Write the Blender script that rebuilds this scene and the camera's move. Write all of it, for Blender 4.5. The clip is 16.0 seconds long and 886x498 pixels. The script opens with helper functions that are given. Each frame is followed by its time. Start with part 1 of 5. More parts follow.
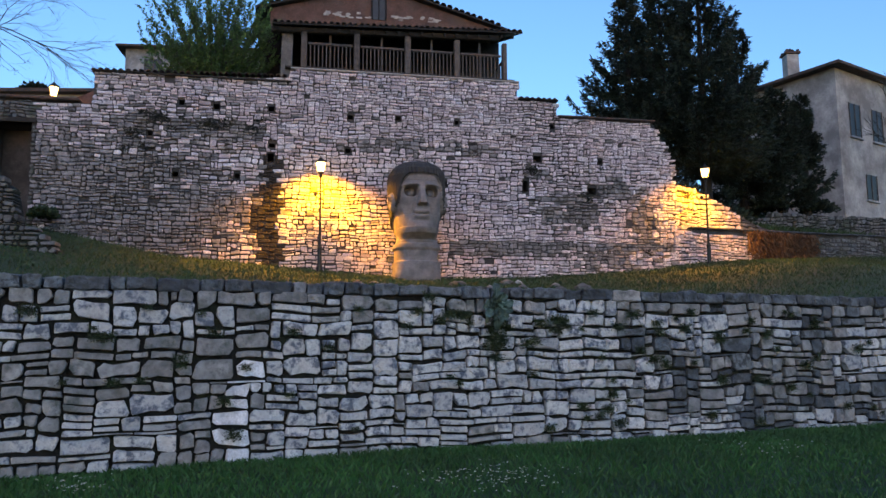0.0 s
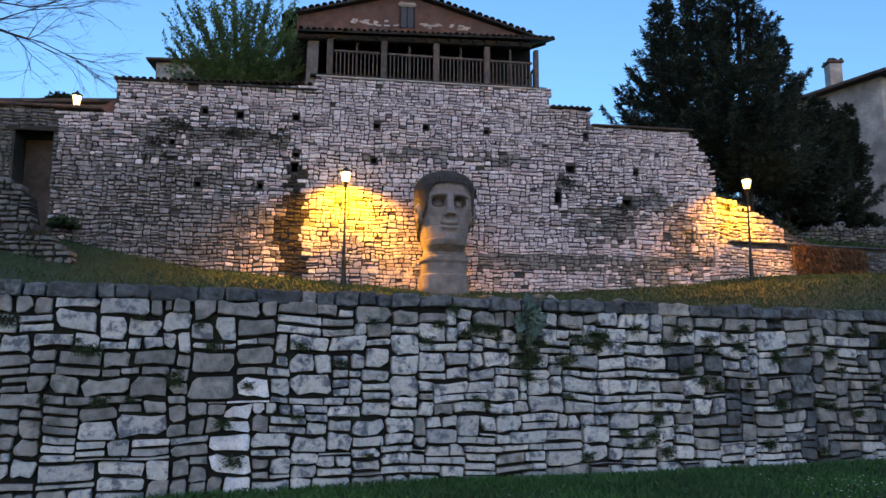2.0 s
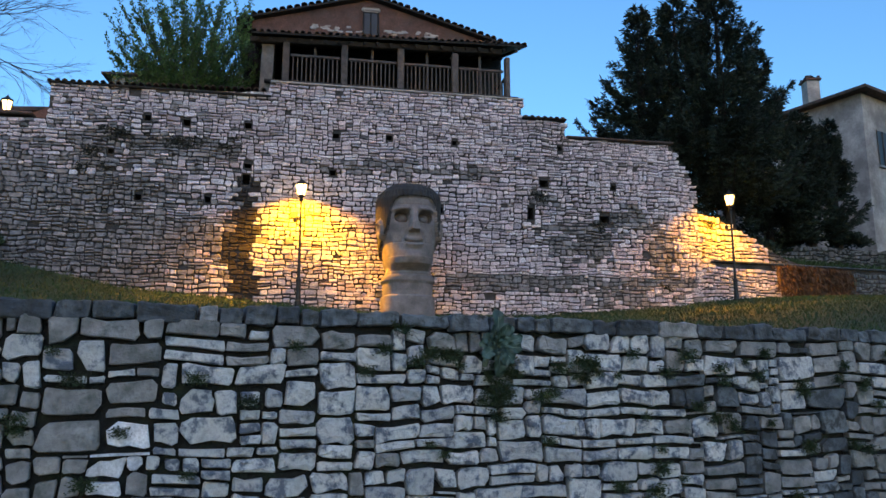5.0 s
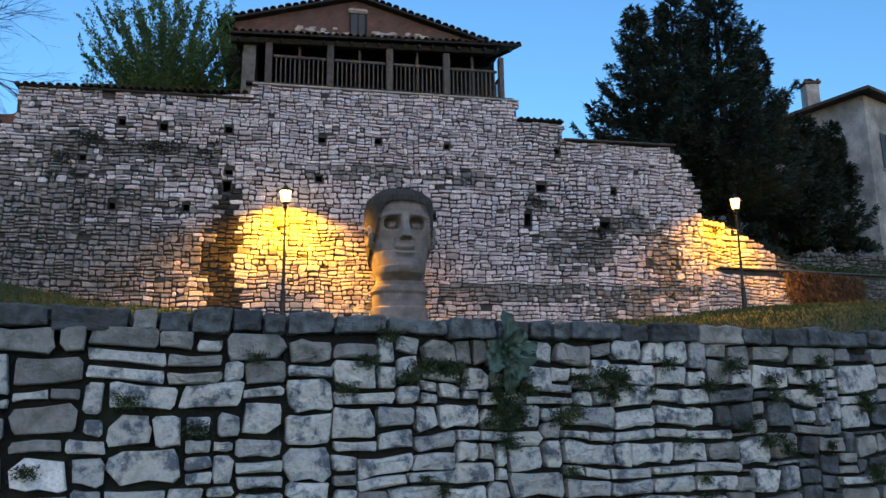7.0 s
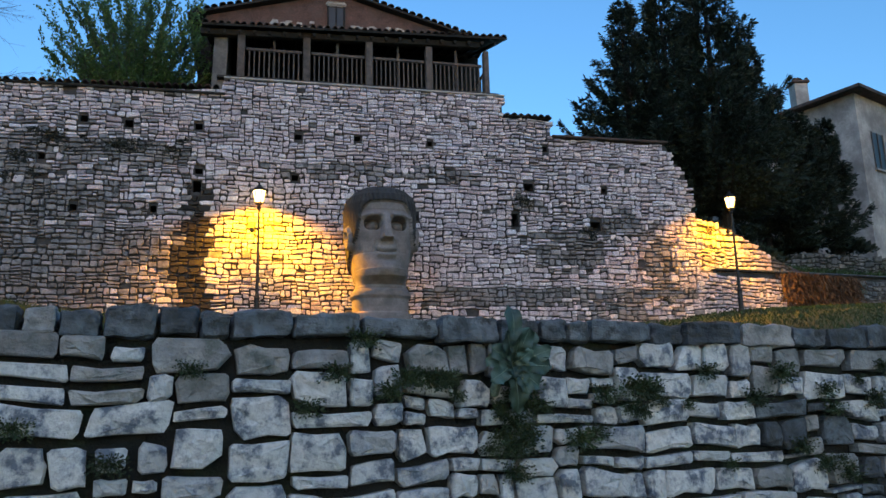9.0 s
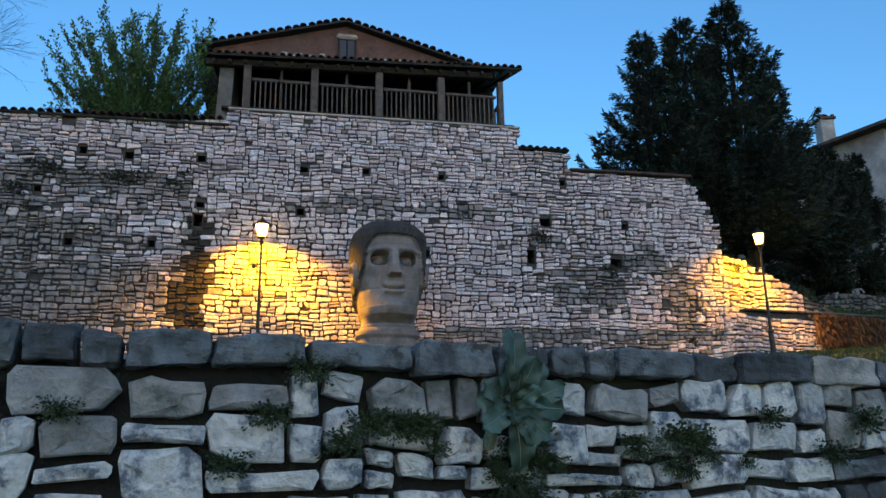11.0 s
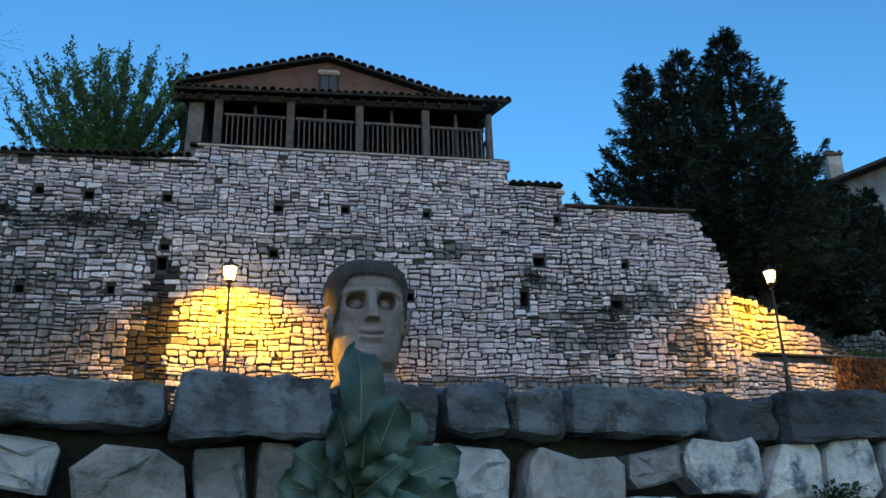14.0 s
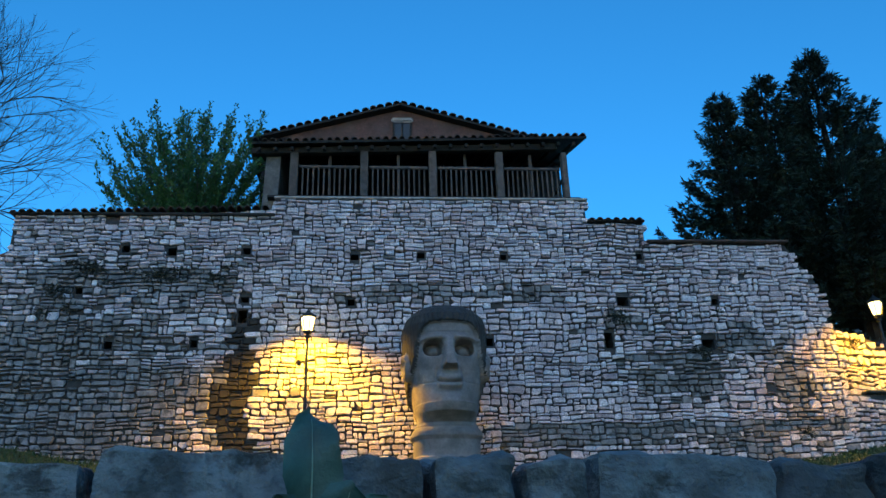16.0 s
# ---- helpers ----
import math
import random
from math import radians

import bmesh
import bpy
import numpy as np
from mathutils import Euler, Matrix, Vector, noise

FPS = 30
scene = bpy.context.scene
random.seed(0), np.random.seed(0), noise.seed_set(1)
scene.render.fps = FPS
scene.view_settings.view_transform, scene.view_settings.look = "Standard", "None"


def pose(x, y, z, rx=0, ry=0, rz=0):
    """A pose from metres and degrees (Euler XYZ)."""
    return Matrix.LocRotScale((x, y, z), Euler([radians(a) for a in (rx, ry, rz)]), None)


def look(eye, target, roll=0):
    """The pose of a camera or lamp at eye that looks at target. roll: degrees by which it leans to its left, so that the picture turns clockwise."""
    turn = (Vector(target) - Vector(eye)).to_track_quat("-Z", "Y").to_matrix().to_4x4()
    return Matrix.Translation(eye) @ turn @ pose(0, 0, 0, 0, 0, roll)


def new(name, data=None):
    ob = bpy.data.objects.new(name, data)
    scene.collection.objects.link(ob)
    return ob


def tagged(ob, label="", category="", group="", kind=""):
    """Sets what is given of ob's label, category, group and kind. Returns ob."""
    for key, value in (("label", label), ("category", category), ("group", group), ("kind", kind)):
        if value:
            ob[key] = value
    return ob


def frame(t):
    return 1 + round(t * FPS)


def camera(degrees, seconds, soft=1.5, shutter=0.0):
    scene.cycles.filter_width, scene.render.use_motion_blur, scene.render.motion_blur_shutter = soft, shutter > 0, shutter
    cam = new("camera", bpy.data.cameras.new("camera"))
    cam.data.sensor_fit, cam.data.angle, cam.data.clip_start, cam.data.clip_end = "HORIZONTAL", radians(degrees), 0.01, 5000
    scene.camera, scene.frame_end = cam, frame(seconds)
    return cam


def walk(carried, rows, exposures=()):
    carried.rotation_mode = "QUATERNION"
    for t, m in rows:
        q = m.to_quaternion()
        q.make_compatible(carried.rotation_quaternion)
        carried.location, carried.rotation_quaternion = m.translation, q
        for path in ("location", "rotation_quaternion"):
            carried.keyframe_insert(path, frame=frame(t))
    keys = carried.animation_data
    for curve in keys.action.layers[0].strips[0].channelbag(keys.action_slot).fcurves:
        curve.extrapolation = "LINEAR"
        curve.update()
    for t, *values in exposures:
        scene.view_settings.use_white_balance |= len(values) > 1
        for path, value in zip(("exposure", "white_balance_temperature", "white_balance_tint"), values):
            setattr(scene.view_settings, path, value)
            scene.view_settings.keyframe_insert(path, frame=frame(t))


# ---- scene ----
cam = camera(57.8, 16.0)
METRES, EYE, TILT, LEAN, TURN = 9.0, 1.6, 0.0, 0.0, 0.0
ROWS = [
    (0.0, 0.0, 0.0, 0.0, 0.05, 7.77, 0.38),
    (0.5, -0.0029, 0.0138, -0.0011, 1.41, 7.77, 0.16),
    (1.0, -0.0105, 0.0432, 0.0019, 2.08, 8.19, 0.36),
    (1.5, -0.0028, 0.0759, 0.0013, 2.12, 8.41, 0.7),
    (2.0, 0.0052, 0.1117, 0.0028, 2.14, 8.95, -0.18),
    (2.5, -0.0003, 0.1503, 0.0064, 1.82, 9.09, -0.18),
    (3.0, 0.0069, 0.1857, 0.0063, 0.89, 9.31, -0.0),
    (3.5, 0.0148, 0.2185, 0.0089, 1.09, 9.95, -0.22),
    (4.0, 0.0121, 0.2598, 0.0115, 0.99, 10.38, -0.16),
    (4.5, 0.017, 0.2986, 0.0109, 0.2, 10.49, 0.34),
    (5.0, 0.0223, 0.335, 0.0152, 0.15, 10.81, 0.12),
    (7.5, 0.018, 0.5156, 0.0237, -0.34, 11.95, 0.94),
    (8.0, 0.0235, 0.5499, 0.0278, -0.4, 11.94, 0.73),
    (8.5, 0.0177, 0.5859, 0.0313, -1.07, 12.0, 0.92),
    (9.0, 0.0152, 0.6144, 0.0319, -1.44, 12.43, 1.52),
    (11.5, 0.0447, 0.7725, 0.0443, -0.05, 16.13, 1.0),
    (12.0, 0.0516, 0.8009, 0.0489, -1.19, 16.39, 1.5),
    (12.5, 0.0689, 0.8329, 0.0486, -2.38, 16.71, 1.27),
    (13.0, 0.0815, 0.8677, 0.0507, -2.13, 17.13, 0.63),
    (13.5, 0.0861, 0.8982, 0.0577, -1.89, 18.71, 1.4),
    (14.0, 0.0957, 0.9227, 0.0605, 0.43, 19.36, 1.73),
    (14.5, 0.1006, 0.9464, 0.0649, 3.04, 20.47, 2.35),
    (15.0, 0.1037, 0.9566, 0.0676, 3.31, 20.98, 2.33),
    (15.5, 0.1164, 0.9607, 0.0709, 5.56, 22.08, 1.56),
    (16.0, 0.1199, 0.9636, 0.0724, 7.0, 22.73, 1.66),
]
EXPOSURES = [(0.0, 2.0, 6900, 22), (5.0, 1.92, 6600, 13), (9.0, 1.88, 6600, 9), (12.5, 1.85, 6200, 3), (14.5, 1.71, 5700, -2), (16.0, 1.54, 4850, -8)]
walk(cam, [(t, pose(0, 0, EYE, TILT, LEAN, TURN) @ pose(METRES * x, METRES * y, METRES * z, 90 + pitch, roll, yaw)) for t, x, y, z, yaw, pitch, roll in ROWS], EXPOSURES)

# ---- world and lights ----
world = bpy.data.worlds.new("dusk_sky")
scene.world = world
world.use_nodes = True
wn = world.node_tree.nodes
sky = wn.new("ShaderNodeTexSky")
sky.sky_type, sky.sun_disc = "NISHITA", False
sky.sun_elevation, sky.sun_rotation = radians(4.0), radians(170)
sky.air_density, sky.dust_density, sky.ozone_density = 1.0, 0.2, 3.6
wn["Background"].inputs["Strength"].default_value = 0.15
world.node_tree.links.new(sky.outputs["Color"], wn["Background"].inputs["Color"])

sun_data = bpy.data.lights.new("afterglow", "SUN")
sun_data.energy, sun_data.angle, sun_data.color = 0.16, radians(60), (1.0, 0.80, 0.76)
afterglow = new("afterglow", sun_data)
afterglow.matrix_world = look((-6, -30, 42), (0, 10, 0))


def lamp_light(x, y, z, watts, colour=(1.0, 0.41, 0.0)):
    """The lamp under a lantern's cap, which shines downwards."""
    data = bpy.data.lights.new("lantern_light", "SPOT")
    data.energy, data.color, data.shadow_soft_size = watts, colour, 0.12
    data.spot_size, data.spot_blend = radians(154), 0.75
    new("lantern_light", data).location = (x, y, z)


# ---- materials ----
def material(name, colours, scale=3.0, rough=0.85, bump=0.3, fine=30.0, metal=0.0, stain=None, stain_scale=0.8, stain_at=(0.5, 0.62), speck=0.25, spread=1.0, distance=0.02):
    """A worn surface: a tint for each piece, grain at two scales, stains with their own shape and fine relief."""
    m = bpy.data.materials.new(name)
    m.use_nodes = True
    nt = m.node_tree
    n, link = nt.nodes, nt.links.new
    b = n["Principled BSDF"]
    b.inputs["Roughness"].default_value, b.inputs["Metallic"].default_value = rough, metal
    geo, info = n.new("ShaderNodeNewGeometry"), n.new("ShaderNodeObjectInfo")
    mix = n.new("ShaderNodeMath")
    mix.operation = "ADD"
    link(geo.outputs["Random Per Island"], mix.inputs[0])
    link(info.outputs["Random"], mix.inputs[1])
    fr = n.new("ShaderNodeMath")
    fr.operation = "FRACT"
    link(mix.outputs[0], fr.inputs[0])
    ramp = n.new("ShaderNodeValToRGB")
    ramp.color_ramp.interpolation = "LINEAR"
    els = ramp.color_ramp.elements
    colours = colours * 2 if len(colours) == 1 else colours
    while len(els) < len(colours):
        els.new(0.5)
    for i, c in enumerate(colours):
        els[i].position = i / max(1, len(colours) - 1)
        els[i].color = (*c, 1)
    link(fr.outputs[0], ramp.inputs[0])

    def noise_node(s, detail, rough_):
        t = n.new("ShaderNodeTexNoise")
        t.inputs["Scale"].default_value, t.inputs["Detail"].default_value, t.inputs["Roughness"].default_value = s, detail, rough_
        link(geo.outputs["Position"], t.inputs["Vector"])
        return t

    coarse, grain = noise_node(scale, 6, 0.62), noise_node(fine, 4, 0.65)

    def tone(src, lo, hi):
        r = n.new("ShaderNodeMapRange")
        r.inputs["From Min"].default_value, r.inputs["From Max"].default_value = 0.3, 0.7
        r.inputs["To Min"].default_value, r.inputs["To Max"].default_value = lo, hi
        link(src.outputs["Fac"], r.inputs["Value"])
        return r

    def times(colour_socket, value_socket):
        x = n.new("ShaderNodeMix")
        x.data_type, x.blend_type = "RGBA", "MULTIPLY"
        x.inputs[0].default_value = 1
        link(colour_socket, x.inputs[6])
        link(value_socket, x.inputs[7])
        return x.outputs[2]

    col = times(ramp.outputs[0], tone(coarse, 1 - 0.45 * spread, 1 + 0.3 * spread).outputs[0])
    col = times(col, tone(grain, 1 - speck, 1 + speck * 0.8).outputs[0])
    if stain:
        st = noise_node(stain_scale, 7, 0.68)
        r = n.new("ShaderNodeMapRange")
        r.inputs["From Min"].default_value, r.inputs["From Max"].default_value = stain_at
        link(st.outputs["Fac"], r.inputs["Value"])
        x = n.new("ShaderNodeMix")
        x.data_type = "RGBA"
        link(r.outputs[0], x.inputs[0])
        link(col, x.inputs[6])
        x.inputs[7].default_value = (*stain, 1)
        col = x.outputs[2]
    link(col, b.inputs["Base Color"])
    add = n.new("ShaderNodeMath")
    add.operation = "MULTIPLY_ADD"
    link(coarse.outputs["Fac"], add.inputs[0])
    add.inputs[1].default_value = 1.6
    link(grain.outputs["Fac"], add.inputs[2])
    bp = n.new("ShaderNodeBump")
    bp.inputs["Strength"].default_value, bp.inputs["Distance"].default_value = bump, distance
    link(add.outputs[0], bp.inputs["Height"])
    link(bp.outputs[0], b.inputs["Normal"])
    return m


def glowing(name, colour, strength):
    m = bpy.data.materials.new(name)
    m.use_nodes = True
    b = m.node_tree.nodes["Principled BSDF"]
    b.inputs["Base Color"].default_value = (*colour, 1)
    b.inputs["Emission Color"].default_value = (*colour, 1)
    b.inputs["Emission Strength"].default_value = strength
    return m


M_NEAR = material("pale_limestone", [(0.52, 0.535, 0.54), (0.71, 0.72, 0.70), (0.58, 0.60, 0.60), (0.78, 0.785, 0.765), (0.62, 0.628, 0.606), (0.42, 0.435, 0.445), (0.69, 0.70, 0.675)], scale=7, fine=20, bump=0.7, stain=(0.12, 0.14, 0.175), stain_scale=7.0, stain_at=(0.46, 0.60), speck=0.10, spread=1.0, distance=0.03)
M_DULL = material("dirty_limestone", [(0.20, 0.202, 0.20), (0.31, 0.308, 0.297), (0.24, 0.243, 0.245), (0.36, 0.354, 0.338)], scale=7, fine=20, bump=0.75, stain=(0.11, 0.12, 0.11), stain_scale=5, stain_at=(0.5, 0.64), speck=0.12, distance=0.03)
M_WHITE = material("limewashed_stone", [(0.70, 0.72, 0.76), (0.80, 0.80, 0.82), (0.62, 0.64, 0.68)], scale=5, fine=45, bump=0.6, stain=(0.3, 0.3, 0.3), stain_scale=5, stain_at=(0.6, 0.75))
M_CAP = material("lichen_dark_stone", [(0.075, 0.09, 0.104), (0.13, 0.15, 0.165), (0.055, 0.066, 0.078), (0.18, 0.205, 0.22)], scale=6, fine=18, bump=0.7, stain=(0.045, 0.05, 0.052), stain_scale=7.5, stain_at=(0.50, 0.6), speck=0.12, spread=1.5, distance=0.03)
M_FAR = material("castle_limestone", [(0.54, 0.44, 0.455), (0.77, 0.66, 0.68), (0.63, 0.525, 0.545), (0.82, 0.745, 0.77), (0.44, 0.355, 0.37), (0.71, 0.60, 0.625), (0.83, 0.76, 0.785)], scale=3.0, fine=22, bump=0.8, stain=(0.16, 0.14, 0.14), stain_scale=4.5, stain_at=(0.58, 0.70), spread=0.7, distance=0.05)
M_SOOT = material("damp_blackened_stone", [(0.018, 0.015, 0.013), (0.03, 0.025, 0.022), (0.012, 0.010, 0.009)], scale=3, fine=25, bump=0.6)
M_DAMP_SHADE = material("grey_damp_and_shade_stone", [(0.25, 0.23, 0.23), (0.35, 0.318, 0.318), (0.20, 0.184, 0.184), (0.30, 0.275, 0.275)], scale=3, fine=22, bump=0.6, stain=(0.09, 0.083, 0.08), stain_scale=4.0, stain_at=(0.48, 0.62))
M_RUINED_SHADED = material("weathered_and_shaded_rubble", [(0.11, 0.11, 0.112), (0.18, 0.174, 0.17), (0.14, 0.14, 0.142), (0.085, 0.085, 0.086)], scale=2.5, fine=20, bump=0.7, stain=(0.05, 0.06, 0.04), stain_scale=1.2)
M_MORTAR = material("lime_mortar", [(0.075, 0.064, 0.062)], scale=1.5, fine=25, bump=0.6, stain=(0.035, 0.032, 0.03), stain_scale=1.3, stain_at=(0.42, 0.56))
M_SOIL = material("dark_joint_soil", [(0.009, 0.009, 0.008)], scale=6, fine=40, bump=0.8, stain=(0.012, 0.02, 0.008), stain_scale=3)
M_GROUND = material("grassy_soil", [(0.016, 0.045, 0.011)], scale=1.2, fine=14, bump=0.9, stain=(0.02, 0.026, 0.012), stain_scale=0.7, stain_at=(0.55, 0.75), distance=0.05)
M_GRASS = material("grass_blade", [(0.014, 0.08, 0.011), (0.023, 0.105, 0.016), (0.04, 0.10, 0.02), (0.014, 0.085, 0.014)], scale=0.8, fine=10, bump=0.0, rough=0.6)
M_DRY = material("drying_grass_blade", [(0.011, 0.044, 0.006), (0.02, 0.055, 0.008), (0.034, 0.057, 0.013), (0.013, 0.047, 0.006)], scale=0.5, fine=10, bump=0.0, rough=0.65)
M_WOOD = material("weathered_timber", [(0.092, 0.073, 0.064), (0.122, 0.098, 0.086), (0.072, 0.058, 0.051)], scale=5, fine=45, bump=0.4)
# dark timber; its near-black also stands in for shade in the veranda
M_DARKWOOD_SHADE = material("dark_timber_and_shade", [(0.018, 0.015, 0.013), (0.028, 0.023, 0.02)], scale=5, fine=40, bump=0.4)
M_TILE = material("old_clay_tile", [(0.075, 0.05, 0.042), (0.13, 0.075, 0.058), (0.05, 0.04, 0.035), (0.095, 0.062, 0.052)], scale=6, fine=40, bump=0.5, stain=(0.03, 0.03, 0.025), stain_scale=3)
M_BRICK = material("rubble_gable_plaster", [(0.125, 0.066, 0.052)], scale=2.5, fine=20, bump=0.7, stain=(0.10, 0.07, 0.06), stain_scale=1.3, stain_at=(0.5, 0.7))
M_PALE = material("bare_pale_masonry", [(0.40, 0.36, 0.33), (0.5, 0.46, 0.42), (0.33, 0.28, 0.25)], scale=3, fine=20, bump=0.6)
M_PLASTER = material("stained_plaster", [(0.40, 0.39, 0.38)], scale=0.9, fine=9, bump=0.4, stain=(0.20, 0.195, 0.19), stain_scale=0.5, stain_at=(0.45, 0.62), speck=0.15)
M_CHEEK = material("dull_rough_plaster", [(0.16, 0.145, 0.135)], scale=2.5, fine=16, bump=0.8, stain=(0.09, 0.085, 0.08), stain_scale=1.5, stain_at=(0.45, 0.62))
M_STATUE = material("carved_stone", [(0.225, 0.196, 0.19)], scale=2.2, fine=22, bump=0.45, stain=(0.13, 0.12, 0.115), stain_scale=2.0, stain_at=(0.5, 0.68), speck=0.14)
M_HAIR = material("sooty_carved_stone", [(0.045, 0.041, 0.039)], scale=2.2, fine=20, bump=0.4, stain=(0.022, 0.02, 0.019), stain_scale=1.6, stain_at=(0.45, 0.65))
M_IRON = material("black_painted_iron", [(0.02, 0.02, 0.02)], scale=8, fine=60, bump=0.1, rough=0.45, metal=0.3)
M_BULB = glowing("warm_lamp_glow", (1.0, 0.66, 0.22), 2.2)
M_PANE = material("dark_window_glass", [(0.012, 0.013, 0.015)], scale=2, fine=5, bump=0.0, rough=0.35, speck=0.05)
M_NEEDLE = material("conifer_needles", [(0.012, 0.026, 0.016), (0.02, 0.038, 0.024), (0.009, 0.02, 0.014)], scale=0.6, fine=6, bump=0.0, rough=0.8)
M_LEAF = material("young_leaves", [(0.05, 0.11, 0.026), (0.08, 0.16, 0.036), (0.04, 0.09, 0.026)], scale=0.6, fine=6, bump=0.0, rough=0.6)
M_BARK = material("grey_bark", [(0.055, 0.05, 0.048), (0.075, 0.07, 0.066)], scale=4, fine=25, bump=0.5)
M_ROSETTE = material("glaucous_leaf", [(0.02, 0.05, 0.038), (0.085, 0.155, 0.135), (0.014, 0.034, 0.022), (0.06, 0.115, 0.097), (0.026, 0.045, 0.02), (0.11, 0.185, 0.165)], scale=7, fine=60, bump=0.25, rough=0.55, speck=0.12)
M_FLOWER = material("pale_petal", [(0.35, 0.36, 0.33), (0.5, 0.5, 0.46)], scale=3, fine=20, bump=0.0, rough=0.7)
M_RIB = material("pale_leaf_rib", [(0.20, 0.28, 0.22)], scale=7, fine=60, bump=0.2, rough=0.6)
M_WEED = material("wall_weed_leaf", [(0.018, 0.04, 0.014), (0.032, 0.06, 0.02), (0.04, 0.05, 0.02)], scale=3, fine=20, bump=0.0, rough=0.7)
M_TUFT = material("dry_black_tuft", [(0.014, 0.015, 0.012), (0.028, 0.027, 0.02), (0.02, 0.024, 0.014)], scale=3, fine=20, bump=0.0, rough=0.8)
M_RUST = material("russet_dry_creeper", [(0.10, 0.045, 0.018), (0.15, 0.075, 0.03), (0.06, 0.035, 0.018)], scale=1.5, fine=12, bump=0.0, rough=0.8)


# ---- building helpers ----
def mesh_of(name, verts, faces, mat, smooth=False):
    me = bpy.data.meshes.new(name)
    me.from_pydata([tuple(v) for v in verts], [], faces)
    me.materials.append(mat)
    if smooth:
        me.polygons.foreach_set("use_smooth", [True] * len(me.polygons))
    me.update()
    return me


def part(name, bm, mat, parent=None, label="", smooth=False):
    """One mesh object from a bmesh, under a thing or a part."""
    me = bpy.data.meshes.new(name)
    bm.to_mesh(me)
    bm.free()
    me.materials.append(mat)
    if smooth:
        me.polygons.foreach_set("use_smooth", [True] * len(me.polygons))
    ob = new(name, me)
    ob.parent = parent
    return tagged(ob, label)


def piece(name, verts, faces, mat, parent=None, label="", smooth=False):
    ob = new(name, mesh_of(name, verts, faces, mat, smooth))
    ob.parent = parent
    return tagged(ob, label)


def empty(name, m, label, category, group="", kind=""):
    ob = new(name)
    ob.matrix_world = m
    ob.empty_display_size = 0.1
    return tagged(ob, label, category, group, kind)


def add_box(bm, lo, hi, bevel=0.0, m=None):
    made = bmesh.ops.create_cube(bm, size=1.0)["verts"]
    c = [(a + b) / 2 for a, b in zip(lo, hi)]
    d = [b - a for a, b in zip(lo, hi)]
    for v in made:
        v.co = Vector((c[0] + v.co.x * d[0], c[1] + v.co.y * d[1], c[2] + v.co.z * d[2]))
    if bevel:
        edges = list({e for v in made for e in v.link_edges})
        got = bmesh.ops.bevel(bm, geom=edges, offset=bevel, segments=1, affect="EDGES")
        made = list({v for f in got["faces"] for v in f.verts} | {v for v in made if v.is_valid})
    if m is not None:
        bmesh.ops.transform(bm, matrix=m, verts=made)
    return bm


def box(lo, hi, bevel=0.0, m=None):
    return add_box(bmesh.new(), lo, hi, bevel, m)


def lathe(profile, n=12, bm=None, m=None):
    """A turned body from (radius, height) rows."""
    bm = bm or bmesh.new()
    rings = []
    for r, z in profile:
        rings.append([bm.verts.new((r * math.cos(2 * math.pi * i / n), r * math.sin(2 * math.pi * i / n), z)) for i in range(n)])
    for a, b in zip(rings, rings[1:]):
        for i in range(n):
            bm.faces.new((a[i], a[(i + 1) % n], b[(i + 1) % n], b[i]))
    bm.faces.new(rings[0][::-1])
    bm.faces.new(rings[-1])
    if m is not None:
        bmesh.ops.transform(bm, matrix=m, verts=[v for r in rings for v in r])
    return bm


def tube(verts, faces, a, b, ra, rb, n=5):
    a, b = Vector(a), Vector(b)
    d = (b - a).normalized()
    u = d.cross(Vector((0.31, 0.87, 0.2))).normalized()
    w = d.cross(u)
    k = len(verts)
    for p, r in ((a, ra), (b, rb)):
        for i in range(n):
            q = 2 * math.pi * i / n
            verts.append(p + r * (math.cos(q) * u + math.sin(q) * w))
    for i in range(n):
        j = (i + 1) % n
        faces.append((k + i, k + j, k + n + j, k + n + i))


# ---- the two wall lines ----
NEAR_ANG, FAR_ANG, SIDE_ANG = math.atan(0.378), math.atan(0.2), math.atan(0.475)
NEAR = Matrix.Translation((0, 10.03, 0)) @ Matrix.Rotation(NEAR_ANG, 4, "Z")
FAR = Matrix.Translation((0, 27.56, 0)) @ Matrix.Rotation(FAR_ANG, 4, "Z")
SIDE = Matrix.Translation((8.72, 29.34, 0)) @ Matrix.Rotation(SIDE_ANG, 4, "Z")


def lerp_table(x, table):
    if x <= table[0][0]:
        return table[0][1]
    for (a, va), (b, vb) in zip(table, table[1:]):
        if x <= b:
            return va + (vb - va) * (x - a) / (b - a)
    return table[-1][1]


def near_y(x):
    return 10.03 + 0.378 * max(-30.0, min(40.0, x))


def far_y(x):
    x = max(-40.0, min(60.0, x))
    return 27.56 + 0.2 * x if x < 8.7 else 29.30 + 0.475 * (x - 8.7)


FOOT = [(-20, 7.2), (-14, 6.3), (-12.9, 5.85), (-8.9, 4.98), (-5.7, 4.7), (-4.0, 4.55), (-0.8, 4.32), (3, 4.4), (7.5, 4.75), (9.75, 5.1), (13, 5.35), (16, 5.6), (25, 6.2)]
RISE = [(-16, 9.2), (-13.2, 9.3), (-11.2, 10.6), (2.7, 10.9), (4.2, 10.2), (7.6, 9.6), (9.5, 7.2), (12.4, 6.35), (18, 6.5), (26, 6.8)]


def lawn_z(x, y):
    f = max(0.0, min(1.0, y / 9.6))
    return 0.48 * f ** 1.2 + 0.004 * (x + 1.5) * f + 0.03 * noise.noise((x * 0.6, y * 0.6, 0))


